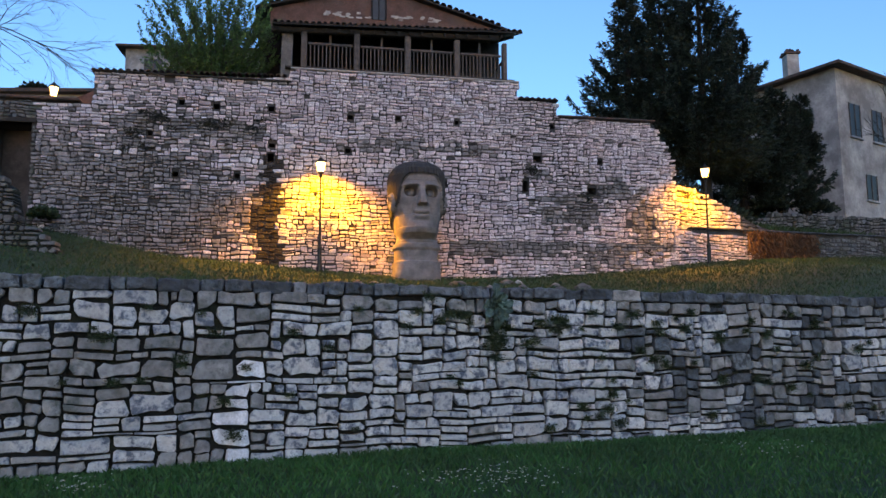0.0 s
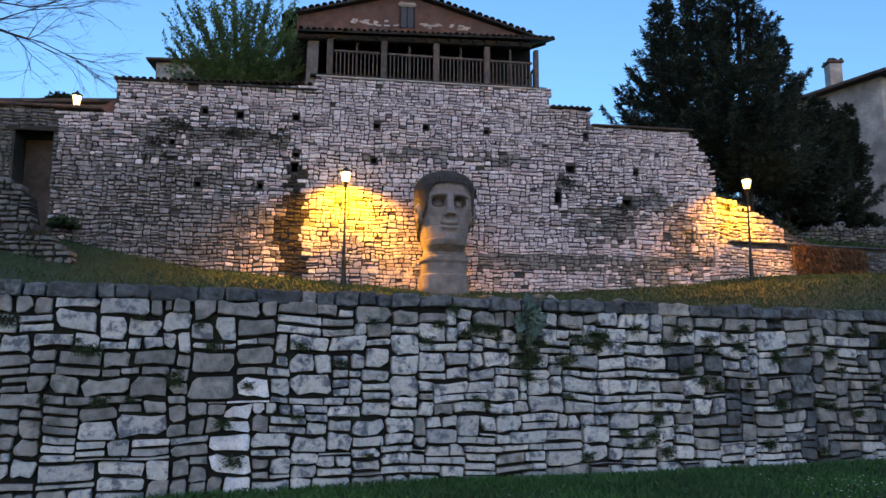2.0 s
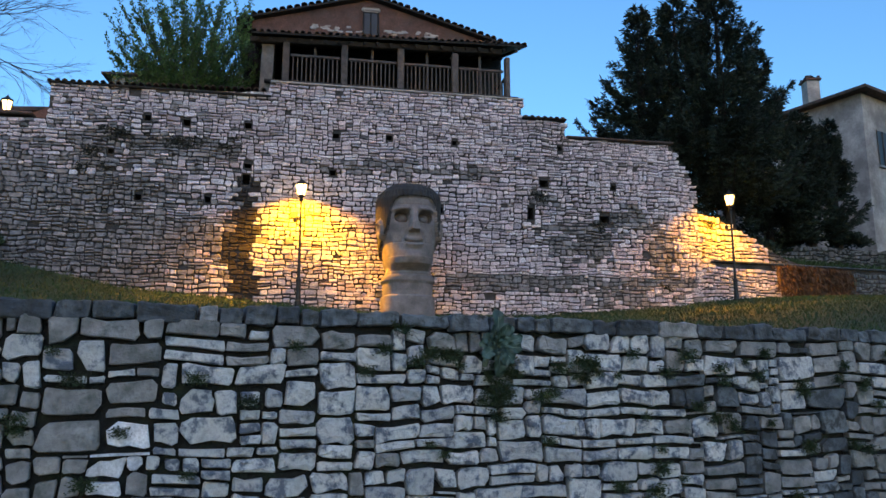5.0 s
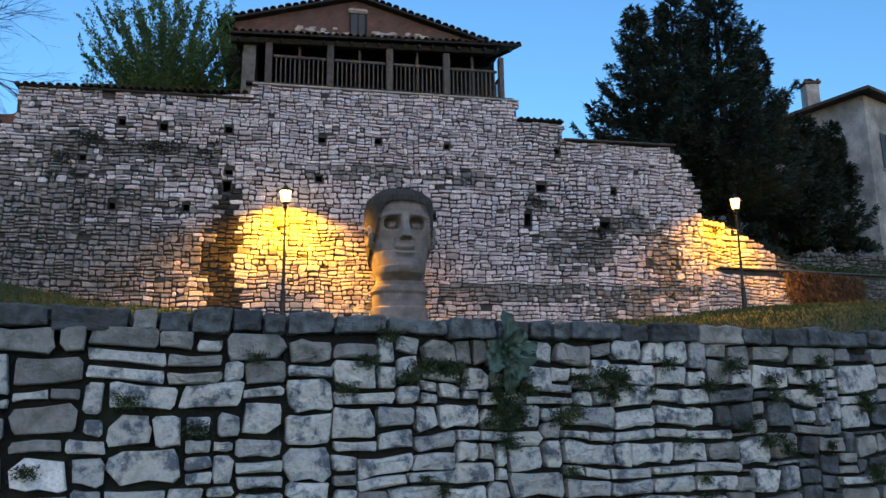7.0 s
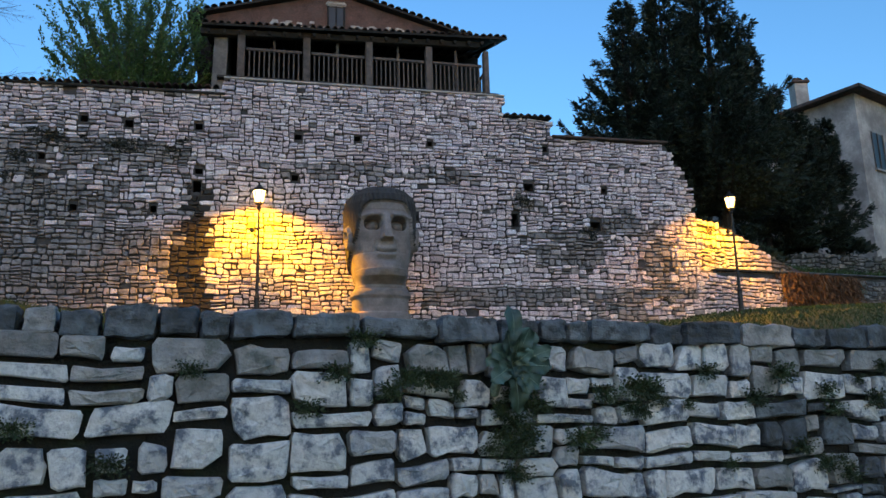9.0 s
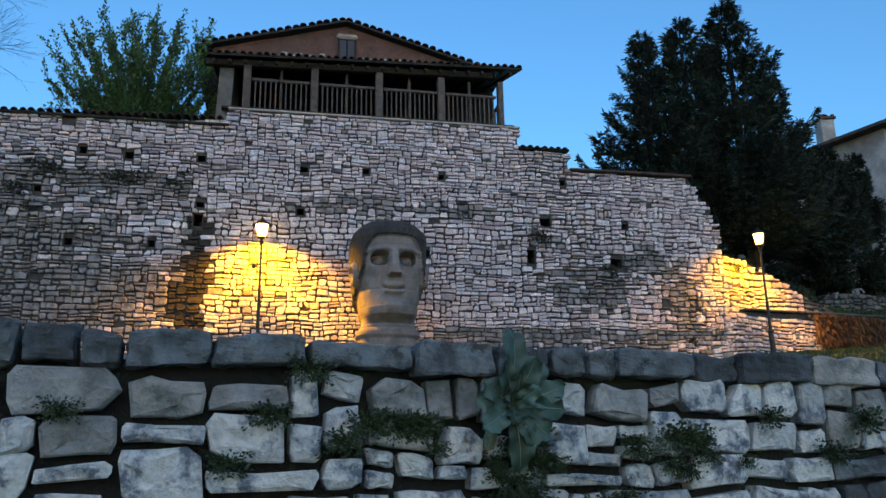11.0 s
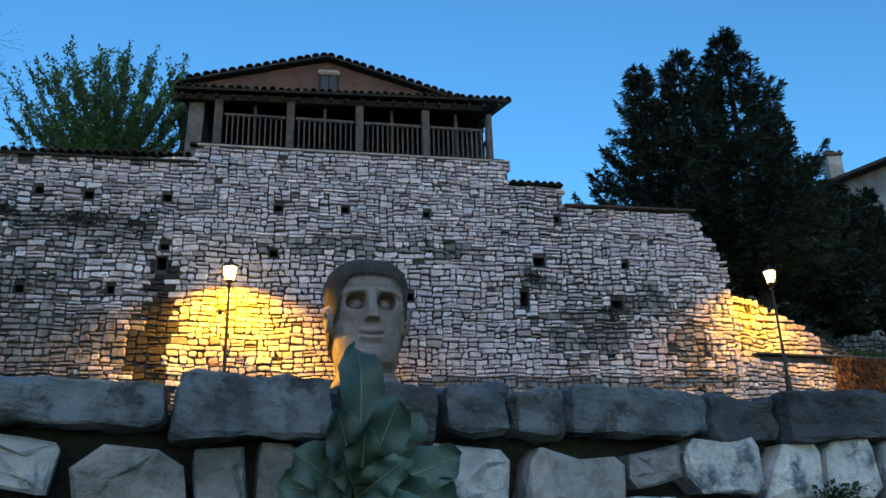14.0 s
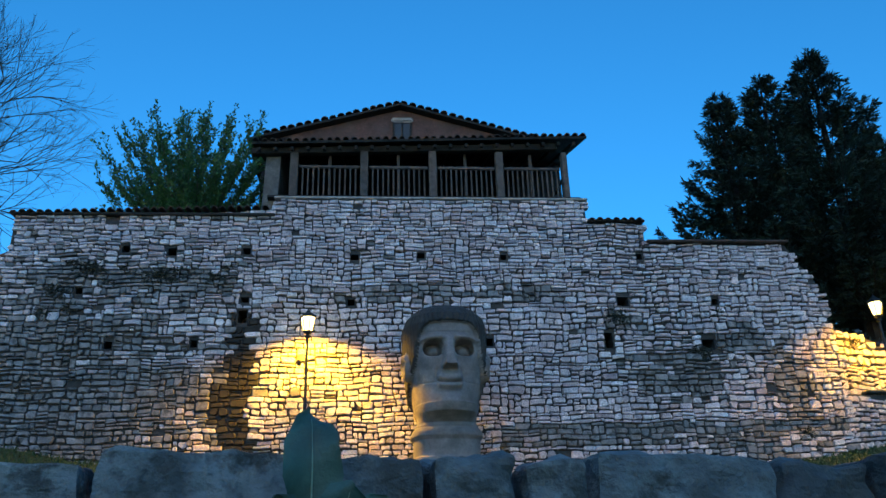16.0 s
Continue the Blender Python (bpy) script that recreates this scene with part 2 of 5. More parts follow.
def terrace_z(x, y):
    a, b = near_y(x) + 0.35, far_y(x)
    f = max(0.0, min(1.0, (y - a) / (b - a)))
    lift = 0.5 * math.exp(-((x - 13.0) / 4.5) ** 2) * math.sin(math.pi * f)
    return 2.30 + (lerp_table(x, FOOT) - 2.30) * f ** 1.2 + lift + 0.05 * noise.noise((x * 0.5, y * 0.5, 3)) * math.sin(math.pi * f)


def upper_z(x, y):
    f = max(0.0, y - far_y(x))
    return lerp_table(x, RISE) + 0.10 * min(f, 25) + max(0.0, min(1.0, (x - 9) / 3)) * 0.22 * min(f, 5) + 0.04 * min(max(0, f - 25), 80) + 0.15 * noise.noise((x * 0.2, y * 0.2, 9)) * min(1, f / 5)


def build_ground():
    xs = [-400, -200, -100, -60, -40, -30, -25] + [-20 + 0.5 * i for i in range(81)] + [22, 25, 30, 40, 60, 100, 200, 400]
    low = [-300, -120, -50, -20, -8, -3] + [i * 0.5 for i in range(0, 18)]
    verts, faces = [], []
    rows = len(low) + 5 + 26 + 1 + 24
    for x in xs:
        yn, yf = near_y(x), far_y(x)
        back = 1.2 if x < 8.7 else 0.6
        ys = [(y if y < 0 else y * (yn - 0.3) / 9.0, 0) for y in low]
        ys += [(yn - 0.15 + 0.12 * i, 0) for i in range(4)] + [(yn + 0.32, 1)]
        ys += [(yn + 0.34 + (yf + back - 0.02 - yn - 0.34) * i / 25, 1) for i in range(26)] + [(yf + back, 2)]
        ys += [(yf + back + 0.02 + 500 * (i / 23) ** 2.6, 2) for i in range(24)]
        for y, k in ys:
            verts.append((x, y, (lawn_z, terrace_z, upper_z)[k](x, y)))
    rows = len(ys)
    for i in range(len(xs) - 1):
        for j in range(rows - 1):
            a = i * rows + j
            faces.append((a, a + rows, a + rows + 1, a + 1))
    ob = piece("ground", verts, faces, M_GROUND, smooth=True)
    tagged(ob, "sloping grassy ground stepping up between old stone walls", "ground", kind="structure")


build_ground()


# ---- rubble masonry ----
def pack(width, height, cell, widths, heights, rng, blocked, split=0.16, uneven=(-1, 0, 0, 0, 0, 0, 0, 0, 1), sliver=1, tall=0):
    """Roughly coursed rubble: each course rests on the uneven top of the one below. Rectangles (s0, z0, s1, z1)."""
    nx, nz = int(width / cell), int(height / cell)
    top = [0] * nx
    rects = []
    level = 0
    while level < nz:
        level = min(nz, level + rng.choice(heights if level < nz - tall else [h + 1 for h in heights]))
        i = 0
        while i < nx:
            low = top[i]
            if low >= (level - sliver if level < nz else level):
                i += 1
                continue
            want = max(2, level - low, min(rng.choice(widths), 4 * (level - low) + 2))
            w = 1
            while i + w < nx and w < want and top[i + w] == low:
                w += 1
            left = 0
            while i + w + left < nx and left < 3 and top[i + w + left] == low:
                left += 1
            if left < min(3, level - low):
                w += left
            high = min(nz, max(low + 1, level + rng.choice(uneven) if w > 2 else level))
            x0, x1 = i * cell, (i + w) * cell
            if high - low >= 4 and rng.random() < split:
                cut = low + rng.choice((1, 2, 2)) if high - low > 4 else low + 2
                rects += [(x0, low * cell, x1, cut * cell), (x0, cut * cell, x1, high * cell)]
            elif high - low >= 3 and w >= 6 and rng.random() < 0.5 * split:
                mid = x0 + round(w * rng.uniform(0.35, 0.65)) * cell
                rects += [(x0, low * cell, mid, high * cell), (mid, low * cell, x1, high * cell)]
            else:
                rects.append((x0, low * cell, x1, high * cell))
            for k in range(w):
                top[i + k] = high
            i += w
    out = []
    for a, b, c, d in rects:
        for s0, z0, s1, z1 in blocked:
            if a < s1 and c > s0 and b < z1 and d > z0:
                if s0 - a > c - s1:
                    c = s0
                else:
                    a = s1
        if c - a > cell * 0.8:
            out.append((a, b, c, d))
    return out


def stone(s0, z0, s1, z1, gap, proud, rng, rough, depth=0.12, wave=0.03, wave_at=0.5, rings=2, edge=0.014, relief=0.0):
    """One faceted stone with chipped corners; the wall's face is y = 0 and y runs into the wall."""
    w, h = s1 - s0, z1 - z0
    g = [gap * rng.uniform(0.2, 1.0) * k for k in (0.65, 0.65, 1.0, 1.0)]
    a, b, c, d = s0 + g[0], s1 - g[1], z0 + g[2], z1 - g[3]
    k = max(0.02, min(b - a, d - c))
    pts = []
    for cx, cz, sx, sz, first in ((a, c, 1, 1, 1), (b, c, -1, 1, 0), (b, d, -1, -1, 1), (a, d, 1, -1, 0)):
        big = 2.2 if rng.random() < 0.15 else 1.0
        u, v = rng.uniform(0.04, rough) * k * big, rng.uniform(0.04, rough) * k * big
        ox, oz = rng.uniform(-0.05, rough * 0.55) * k * sx, rng.uniform(-0.05, rough * 0.42) * k * sz
        p, q = (cx + ox, cz + oz + v * sz), (cx + ox + u * sx, cz + oz)
        pts += [p, q] if first else [q, p]
    if b - a > 1.3 * (d - c):
        for at, sign in ((2, 1), (7, -1)):
            t = rng.uniform(0.3, 0.7)
            p, q = pts[at - 1], pts[at]
            pts.insert(at, (p[0] + (q[0] - p[0]) * t, p[1] + (q[1] - p[1]) * t + sign * rng.uniform(-0.05, 0.12) * k))
    pts = [(x + rng.uniform(-0.05, 0.05) * k, z + rng.uniform(-0.05, 0.05) * k) for x, z in pts]
    turn = rng.uniform(-0.035, 0.035) * min(1.0, 1.6 * h / w)
    ca, sa = math.cos(turn), math.sin(turn)
    gx, gz = (a + b) / 2, (c + d) / 2
    pts = [(gx + (x - gx) * ca - (z - gz) * sa, gz + (x - gx) * sa + (z - gz) * ca) for x, z in pts]
    n = len(pts)
    mx, mz = (a + b) / 2, (c + d) / 2
    tx, tz = rng.uniform(-0.035, 0.035), rng.uniform(-0.045, 0.045)
    verts = []
    bev = min(0.16 * k, edge)
    for ring in range(2 + rings):
        for x, z in pts:
            if ring == 0:
                y, f = depth, 0.96
            elif ring == 1:
                y, f = -proud + bev * rng.uniform(0.6, 1.5), 1.0
            elif ring == 2:
                y, f = -proud + tx * (x - mx) + tz * (z - mz) + rng.uniform(-0.2, 0.2) * bev, 1 - bev * 1.5 / k
            else:
                y, f = -proud + tx * (x - mx) + tz * (z - mz) - rng.uniform(0.1, 0.7) * bev - rng.uniform(-0.5, 1.0) * relief, 0.5 + rng.uniform(-0.2, 0.2)
            px, pz = mx + (x - mx) * f, mz + (z - mz) * f
            pz += wave * noise.noise((px * wave_at, pz * wave_at * 1.5, 7.7)) * 2
            px += wave * noise.noise((px * wave_at, pz * wave_at * 1.5, 3.1))
            verts.append((px, y, pz))
    faces = []
    for r in range(1 + rings):
        for i in range(n):
            j = (i + 1) % n
            faces.append((r * n + i, r * n + j, (r + 1) * n + j, (r + 1) * n + i))
    faces.append(tuple((1 + rings) * n + i for i in range(n)))
    return verts, faces


def masonry(stones, frame_m, parent, mat_of, take, stuff_name, stuff_label):
    """The stones that take() picks become pieces of the wall, the rest one joined part for each material."""
    rest = {}
    for (centre, verts, faces) in stones:
        mat = mat_of(centre)
        if mat is None:
            continue
        world_verts = [frame_m @ Vector(v) for v in verts]
        if take(centre):
            piece("stone", world_verts, faces, mat, parent)
        else:
            vs, fs = rest.setdefault(mat.name, ([], [], mat))[:2]
            k = len(vs)
            vs += world_verts
            fs += [tuple(i + k for i in f) for f in faces]
    for vs, fs, mat in rest.values():
        ob = piece(stuff_name, vs, fs, mat, parent, stuff_label)
        tagged(ob, kind="stuff")


def profile_body(name, frame_m, outline, y0, y1, mat, holes=()):
    """A thick wall from its outline in (s, z), with pockets cut into its face."""
    n = len(outline)
    verts = [(s, y0, z) for s, z in outline] + [(s, y1, z) for s, z in outline]
    faces = [tuple(range(n)), tuple(range(2 * n - 1, n - 1, -1))]
    faces += [(i, n + i, n + (i + 1) % n, (i + 1) % n) for i in range(n)]
    bm = bmesh.new()
    bv = [bm.verts.new(v) for v in verts]
    for f in faces:
        bm.faces.new([bv[i] for i in f])
    bmesh.ops.recalc_face_normals(bm, faces=bm.faces)
    me = bpy.data.meshes.new(name)
    bm.to_mesh(me)
    bm.free()
    me.materials.append(mat)
    ob = new(name, me)
    if holes:
        cb = bmesh.new()
        for s0, z0, s1, z1, deep in holes:
            add_box(cb, (s0, y0 - 0.2, z0), (s1, y0 + deep, z1))
        cm = bpy.data.meshes.new("pocket")
        cb.to_mesh(cm)
        cb.free()
        cutter = new("pocket", cm)
        mod = ob.modifiers.new("pockets", "BOOLEAN")
        mod.operation, mod.object, mod.solver = "DIFFERENCE", cutter, "EXACT"
        dg = bpy.context.evaluated_depsgraph_get()
        dg.update()
        cut = bpy.data.meshes.new_from_object(ob.evaluated_get(dg))
        ob.modifiers.clear()
        ob.data = cut
        bpy.data.objects.remove(cutter)
    ob.data.transform(frame_m)
    return ob


# ---- castle wall ----
STEPS = [(-20.5, 9.95), (-13.35, 9.95), (-13.34, 9.92), (-11.62, 9.92), (-11.61, 11.0), (-5.2, 11.18), (-5.19, 11.52), (2.78, 11.50), (2.79, 10.86), (4.27, 10.86), (4.28, 10.32), (8.05, 10.27), (8.3, 9.75), (8.62, 9.35), (8.75, 8.9), (8.8, 8.1), (8.9, 8.0)]
HOLES = [(-6.02, 8.20, -5.80, 8.52), (-5.98, 8.72, -5.78, 8.86), (-8.94, 10.04, -8.76, 10.22), (-7.83, 9.95, -7.62, 10.15), (-6.02, 9.98, -5.82, 10.16),
         (-3.34, 9.84, -3.14, 9.99), (-1.66, 9.88, -1.48, 10.03), (-3.40, 8.63, -3.22, 8.80), (-0.06, 7.58, 0.16, 7.78), (2.94, 7.50, 3.14, 7.90), (5.40, 7.45, 5.72, 7.72),
         (-9.06, 7.58, -8.88, 7.76), (-7.08, 7.60, -6.92, 7.78), (3.36, 8.60, 3.66, 8.84), (5.82, 8.62, 5.98, 8.78), (4.0, 9.86, 4.16, 10.02), (-9.9, 8.95, -9.74, 9.1), (0.46, 9.84, 0.62, 9.99)]
DOOR = (-14.55, 5.9, -13.42, 9.18)


def build_castle_wall():
    outline = [(-20.5, 3.5), (8.9, 3.5)] + [(s, z) for s, z in reversed(STEPS)]
    wall = profile_body("wall_castle", FAR, outline, 0.05, 1.25, M_MORTAR, [(*h, 0.6) for h in HOLES] + [(*DOOR, 1.0)])
    tagged(wall, "tall old castle wall of grey and tan rubble stone", "wall", kind="structure")
    rng = random.Random(11)
    s0, z0 = -20.5, 4.0
    blocked = [(a - s0 - 0.02, b - z0 - 0.02, c - s0 + 0.02, d - z0 + 0.02) for a, b, c, d in HOLES + [DOOR]]
    rects = pack(29.4, 7.6, 0.04, [4, 5, 6, 6, 7, 8, 10], [2, 3, 3, 3, 4, 4], rng, blocked, 0.12)
    stones = []
    for a, b, c, d in rects:
        a, c, b, d = a + s0, c + s0, b + z0, d + z0
        mid = ((a + c) / 2, (b + d) / 2)
        top = lerp_table(mid[0], STEPS)
        if b > top - 0.05 or c > 8.95:
            continue
        if d > top:
            d = top
        loose = max(0.0, noise.noise((mid[0] * 0.35, mid[1] * 0.5, 1.3)))
        if rng.random() < 0.006:
            continue
        open_joint = 0.022 if rng.random() < 0.2 + 0.4 * loose else 0.0
        shelf = 0.04 if abs(mid[1] - 5.55) < 0.09 and mid[0] > 0.2 else 0.0
        v, f = stone(a, b, c, d, 0.014 + 0.014 * loose + open_joint, 0.016 + rng.uniform(-0.014, 0.03) - shelf, rng, 0.28, depth=0.14, edge=0.016, wave=0.03, wave_at=1.3, rings=1)
        stones.append((mid, v, f))

    # damp and lichen patches, the first two plain darkening at the left: centre along the wall and up it, and their
    # reach
    patches = [(-9.8, 5.8, 2.2, 1.0), (-12.3, 7.4, 1.2, 1.4), (-10.3, 9.2, 0.7, 0.6), (-8.6, 9.3, 0.8, 0.35), (-7.2, 9.25, 0.9, 0.4), (-9.5, 7.9, 1.6, 0.5), (-7.6, 6.6, 1.3, 0.6), (-11.0, 6.6, 1.2, 0.9), (5.35, 7.0, 0.5, 0.8), (4.2, 6.7, 0.8, 0.6),
               (3.3, 8.2, 0.6, 0.25), (7.5, 6.5, 0.6, 0.9), (6.4, 7.6, 0.7, 0.5), (6.3, 5.0, 1.6, 0.4), (-1.6, 9.0, 1.4, 0.25), (0.8, 8.9, 1.0, 0.2), (2.5, 5.3, 2.4, 0.2)]

    def mat_of(c):
        dither = 0.55 * noise.noise((c[0] * 2.3, c[1] * 3.1, 0)) + rng.uniform(-0.36, 0.36)
        # the stretch by the doorway lies in shade, painted with a darker stone
        if c[0] < -13.3:
            return M_RUINED_SHADED
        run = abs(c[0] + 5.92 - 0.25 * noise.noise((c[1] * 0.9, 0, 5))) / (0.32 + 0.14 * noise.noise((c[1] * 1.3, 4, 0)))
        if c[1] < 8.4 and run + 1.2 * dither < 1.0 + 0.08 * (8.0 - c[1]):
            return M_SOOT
        damp = sum(math.exp(-((c[0] - s) / a) ** 2 - ((c[1] - z) / b) ** 2) for s, z, a, b in patches)
        # the set-back ledge course is coloured dark too, painting in its shadow line
        ledge = 0.9 if abs(c[1] - 5.55) < 0.12 and c[0] > 0.2 else 0.0
        # more of the grey stone along the left stretch
        side = 0.26 if c[0] < -6.0 else 0.0
        return M_DAMP_SHADE if damp + ledge + side + dither > 0.52 else M_FAR

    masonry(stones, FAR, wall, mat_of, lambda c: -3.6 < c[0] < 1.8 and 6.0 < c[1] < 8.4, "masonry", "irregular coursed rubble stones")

    for a, b, c, d in [(-20.5, -12.0, 9.95, 9.93)]:
        bm = box((a, -0.14, c), (b, 1.3, c + 0.1), 0.03)
        bm.transform(FAR)
        part("coping", bm, M_TILE, wall, "dark slab coping")
    for a, b, c in [(-5.3, 2.86, 11.51)]:
        bm = box((a, -0.06, c), (b, 1.3, c + 0.06), 0.015)
        bm.transform(FAR)
        part("coping", bm, M_PALE, wall, "pale mortar coping")
    bm = box((4.3, -0.12, 10.30), (8.1, 1.2, 10.37), 0.02)
    bm.transform(FAR)
    part("coping", bm, M_TILE, wall, "dark slab coping")
    # rows of clay tiles that cover the stepped wall tops
    for a, b, z in [(-11.7, -5.25, 11.0), (2.8, 4.32, 10.88)]:
        bm = box((a, -0.10, z), (b, 1.2, z + 0.07), 0.02)
        bm.transform(FAR)
        part("coping_bed", bm, M_DARKWOOD_SHADE, wall)
        n = int((b - a) / 0.21)
        for i in range(n):
            s = a + 0.1 + i * 0.21
            zz = z + 0.012 + (0.18 * (i / n) if a < -6 else 0)
            v, f = barrel_tile(0.085, 0.75)
            m = FAR @ Matrix.Translation((s + rng.uniform(-0.015, 0.015), -0.16 + rng.uniform(-0.02, 0.02), zz)) @ Matrix.Rotation(0.12, 4, "X")
            piece("tile", [m @ Vector(q) for q in v], f, M_TILE, wall)
    bm = bmesh.new()
    tri = [(-11.55, 9.5), (-11.55, 11.0), (-13.1, 10.2), (-13.1, 9.5)]
    f0, f1 = [bm.verts.new((s, 1.4, z)) for s, z in tri], [bm.verts.new((s, 1.8, z)) for s, z in tri]
    bm.faces.new(f0)
    bm.faces.new(f1[::-1])
    for i in range(4):
        bm.faces.new((f0[i], f1[i], f1[(i + 1) % 4], f0[(i + 1) % 4]))
    bmesh.ops.recalc_face_normals(bm, faces=bm.faces)
    bm.transform(FAR)
    part("return_wall", bm, M_BRICK, wall, "reddish plastered return wall with a sloping top")
    # timber lintel and jamb of the doorway
    bm = box((DOOR[0] - 0.3, -0.04, DOOR[3]), (DOOR[2] + 0.15, 0.35, DOOR[3] + 0.16), 0.02)
    bm.transform(FAR)
    part("lintel", bm, M_DARKWOOD_SHADE, wall, "dark timber lintel over the doorway")
    return wall


def barrel_tile(r, length, n=6, taper=0.85):
    verts, faces = [], []
    for k, y in ((1.0, 0.0), (taper, length)):
        for rr in (r * k, (r - 0.02) * k):
            for i in range(n + 1):
                q = math.pi * i / n
                verts.append((rr * math.cos(q), y, rr * math.sin(q) * 0.9))
    w = n + 1
    for i in range(n):
        faces += [(i, 2 * w + i, 2 * w + i + 1, i + 1), (w + i + 1, 3 * w + i + 1, 3 * w + i, w + i), (i, i + 1, w + i + 1, w + i), (2 * w + i + 1, 2 * w + i, 3 * w + i, 3 * w + i + 1)]
    return verts, faces


# ---- side wall beyond the corner ----
def build_side_walls():
    rng = random.Random(5)
    # lower wall with a level ledge
    low = profile_body("wall_side", SIDE, [(-0.3, 3.6), (13, 4.2), (13, 6.75), (8, 6.6), (0.8, 6.32), (-0.3, 6.3)], 0.05, 0.75, M_MORTAR)
    tagged(low, "low stone wall with a level ledge beside the street lamp", "wall", kind="structure")
    stones = []
    for a, b, c, d in pack(13, 3.2, 0.05, [3, 4, 5, 6, 7, 8], [2, 3, 3, 4], rng, []):
        a, c, b, d = a - 0.2, c - 0.2, b + 4.0, d + 4.0
        if d > 6.30 + 0.034 * max(0, a - 0.8):
            continue
        v, f = stone(a, b, c, d, 0.03, 0.01 + rng.uniform(-0.015, 0.03), rng, 0.3, depth=0.1, wave=0.05, rings=1)
        stones.append(((a + c) / 2, (b + d) / 2, v, f))
    masonry([((s, z), v, f) for s, z, v, f in stones], SIDE, low, lambda c: M_FAR if c[0] < 4.2 else M_RUINED_SHADED, lambda c: c[0] < 2.5 and c[1] > 5.0, "masonry", "irregular rubble stones")
    bm = box((0.75, -0.10, 6.33), (13, 0.75, 6.39), 0.02, Matrix.Rotation(-0.028, 4, "Y"))
    bm.transform(SIDE)
    part("ledge", bm, M_CAP, low, "flat stone ledge")
    # upper wall with a broken, falling top
    top = [(-0.2, 8.12), (0.5, 8.02), (1.3, 7.85), (2.4, 7.5), (3.4, 7.05), (4.2, 6.75), (5.5, 6.5)]
    high = profile_body("wall_upper", SIDE, [(-0.2, 6.0), (5.5, 6.0)] + top[::-1], 0.27, 0.8, M_MORTAR)
    tagged(high, "broken rubble wall whose top slopes down", "wall", kind="structure")
    stones = []
    for a, b, c, d in pack(5.8, 2.3, 0.05, [3, 4, 5, 6, 7, 8], [2, 3, 3, 4], rng, []):
        a, c, b, d = a - 0.2, c - 0.2, b + 6.0, d + 6.0
        if (b + d) / 2 > lerp_table((a + c) / 2, top):
            continue
        v, f = stone(a, b, c, d, 0.03, -0.19 + rng.uniform(-0.015, 0.03), rng, 0.32, depth=0.3, wave=0.05, rings=1)
        stones.append((((a + c) / 2, (b + d) / 2), v, f))
    masonry(stones, SIDE, high, lambda c: M_FAR if c[0] < 3.4 else M_RUINED_SHADED, lambda c: c[0] < 2.2, "masonry", "irregular rubble stones")


# ---- dry-stone retaining wall ----
def unit_grid(cuts):
    bm = bmesh.new()
    bmesh.ops.create_cube(bm, size=2.0)
    bmesh.ops.subdivide_edges(bm, edges=bm.edges[:], cuts=cuts, use_grid_fill=True)
    bm.verts.index_update()
    got = [v.co.copy() for v in bm.verts], [tuple(v.index for v in f.verts) for f in bm.faces]
    bm.free()
    return got


SLAB_GRID = unit_grid(8)


def slab(s0, s1, y0, y1, z0, z1, rng):
    """A weathered cap stone: a block with worn edges and a lumpy, chipped skin."""
    half = Vector(((s1 - s0) / 2, (y1 - y0) / 2, (z1 - z0) / 2))
    mid = Vector(((s0 + s1) / 2, (y0 + y1) / 2, (z0 + z1) / 2))
    r = min(half.z * rng.uniform(0.15, 0.4), 0.026)
    seed = Vector((rng.uniform(0, 90), rng.uniform(0, 90), 0))
    tilt, skew = rng.uniform(-0.03, 0.03), rng.uniform(-0.08, 0.08)
    verts = []
    for p in SLAB_GRID[0]:
        q = Vector((p.x * half.x, p.y * half.y, p.z * half.z))
        core = Vector([max(-h + r, min(h - r, c)) for c, h in zip(q, half)])
        d = q - core
        q = core + d.normalized() * r if d.length > 1e-6 else q
        w = mid + q
        lump = 0.018 * noise.noise(w * 7 + seed) + 0.014 * noise.noise(w * 21 + seed) - 0.03 * abs(noise.noise(w * 5.5 - seed))
        out = Vector((p.x ** 3 * 0.5, p.y ** 3, p.z ** 3))
        q = q + out.normalized() * lump if out.length > 0.05 else q
        verts.append(mid + Vector((q.x + skew * q.z, q.y, q.z + tilt * q.x)))
    return verts, SLAB_GRID[1]


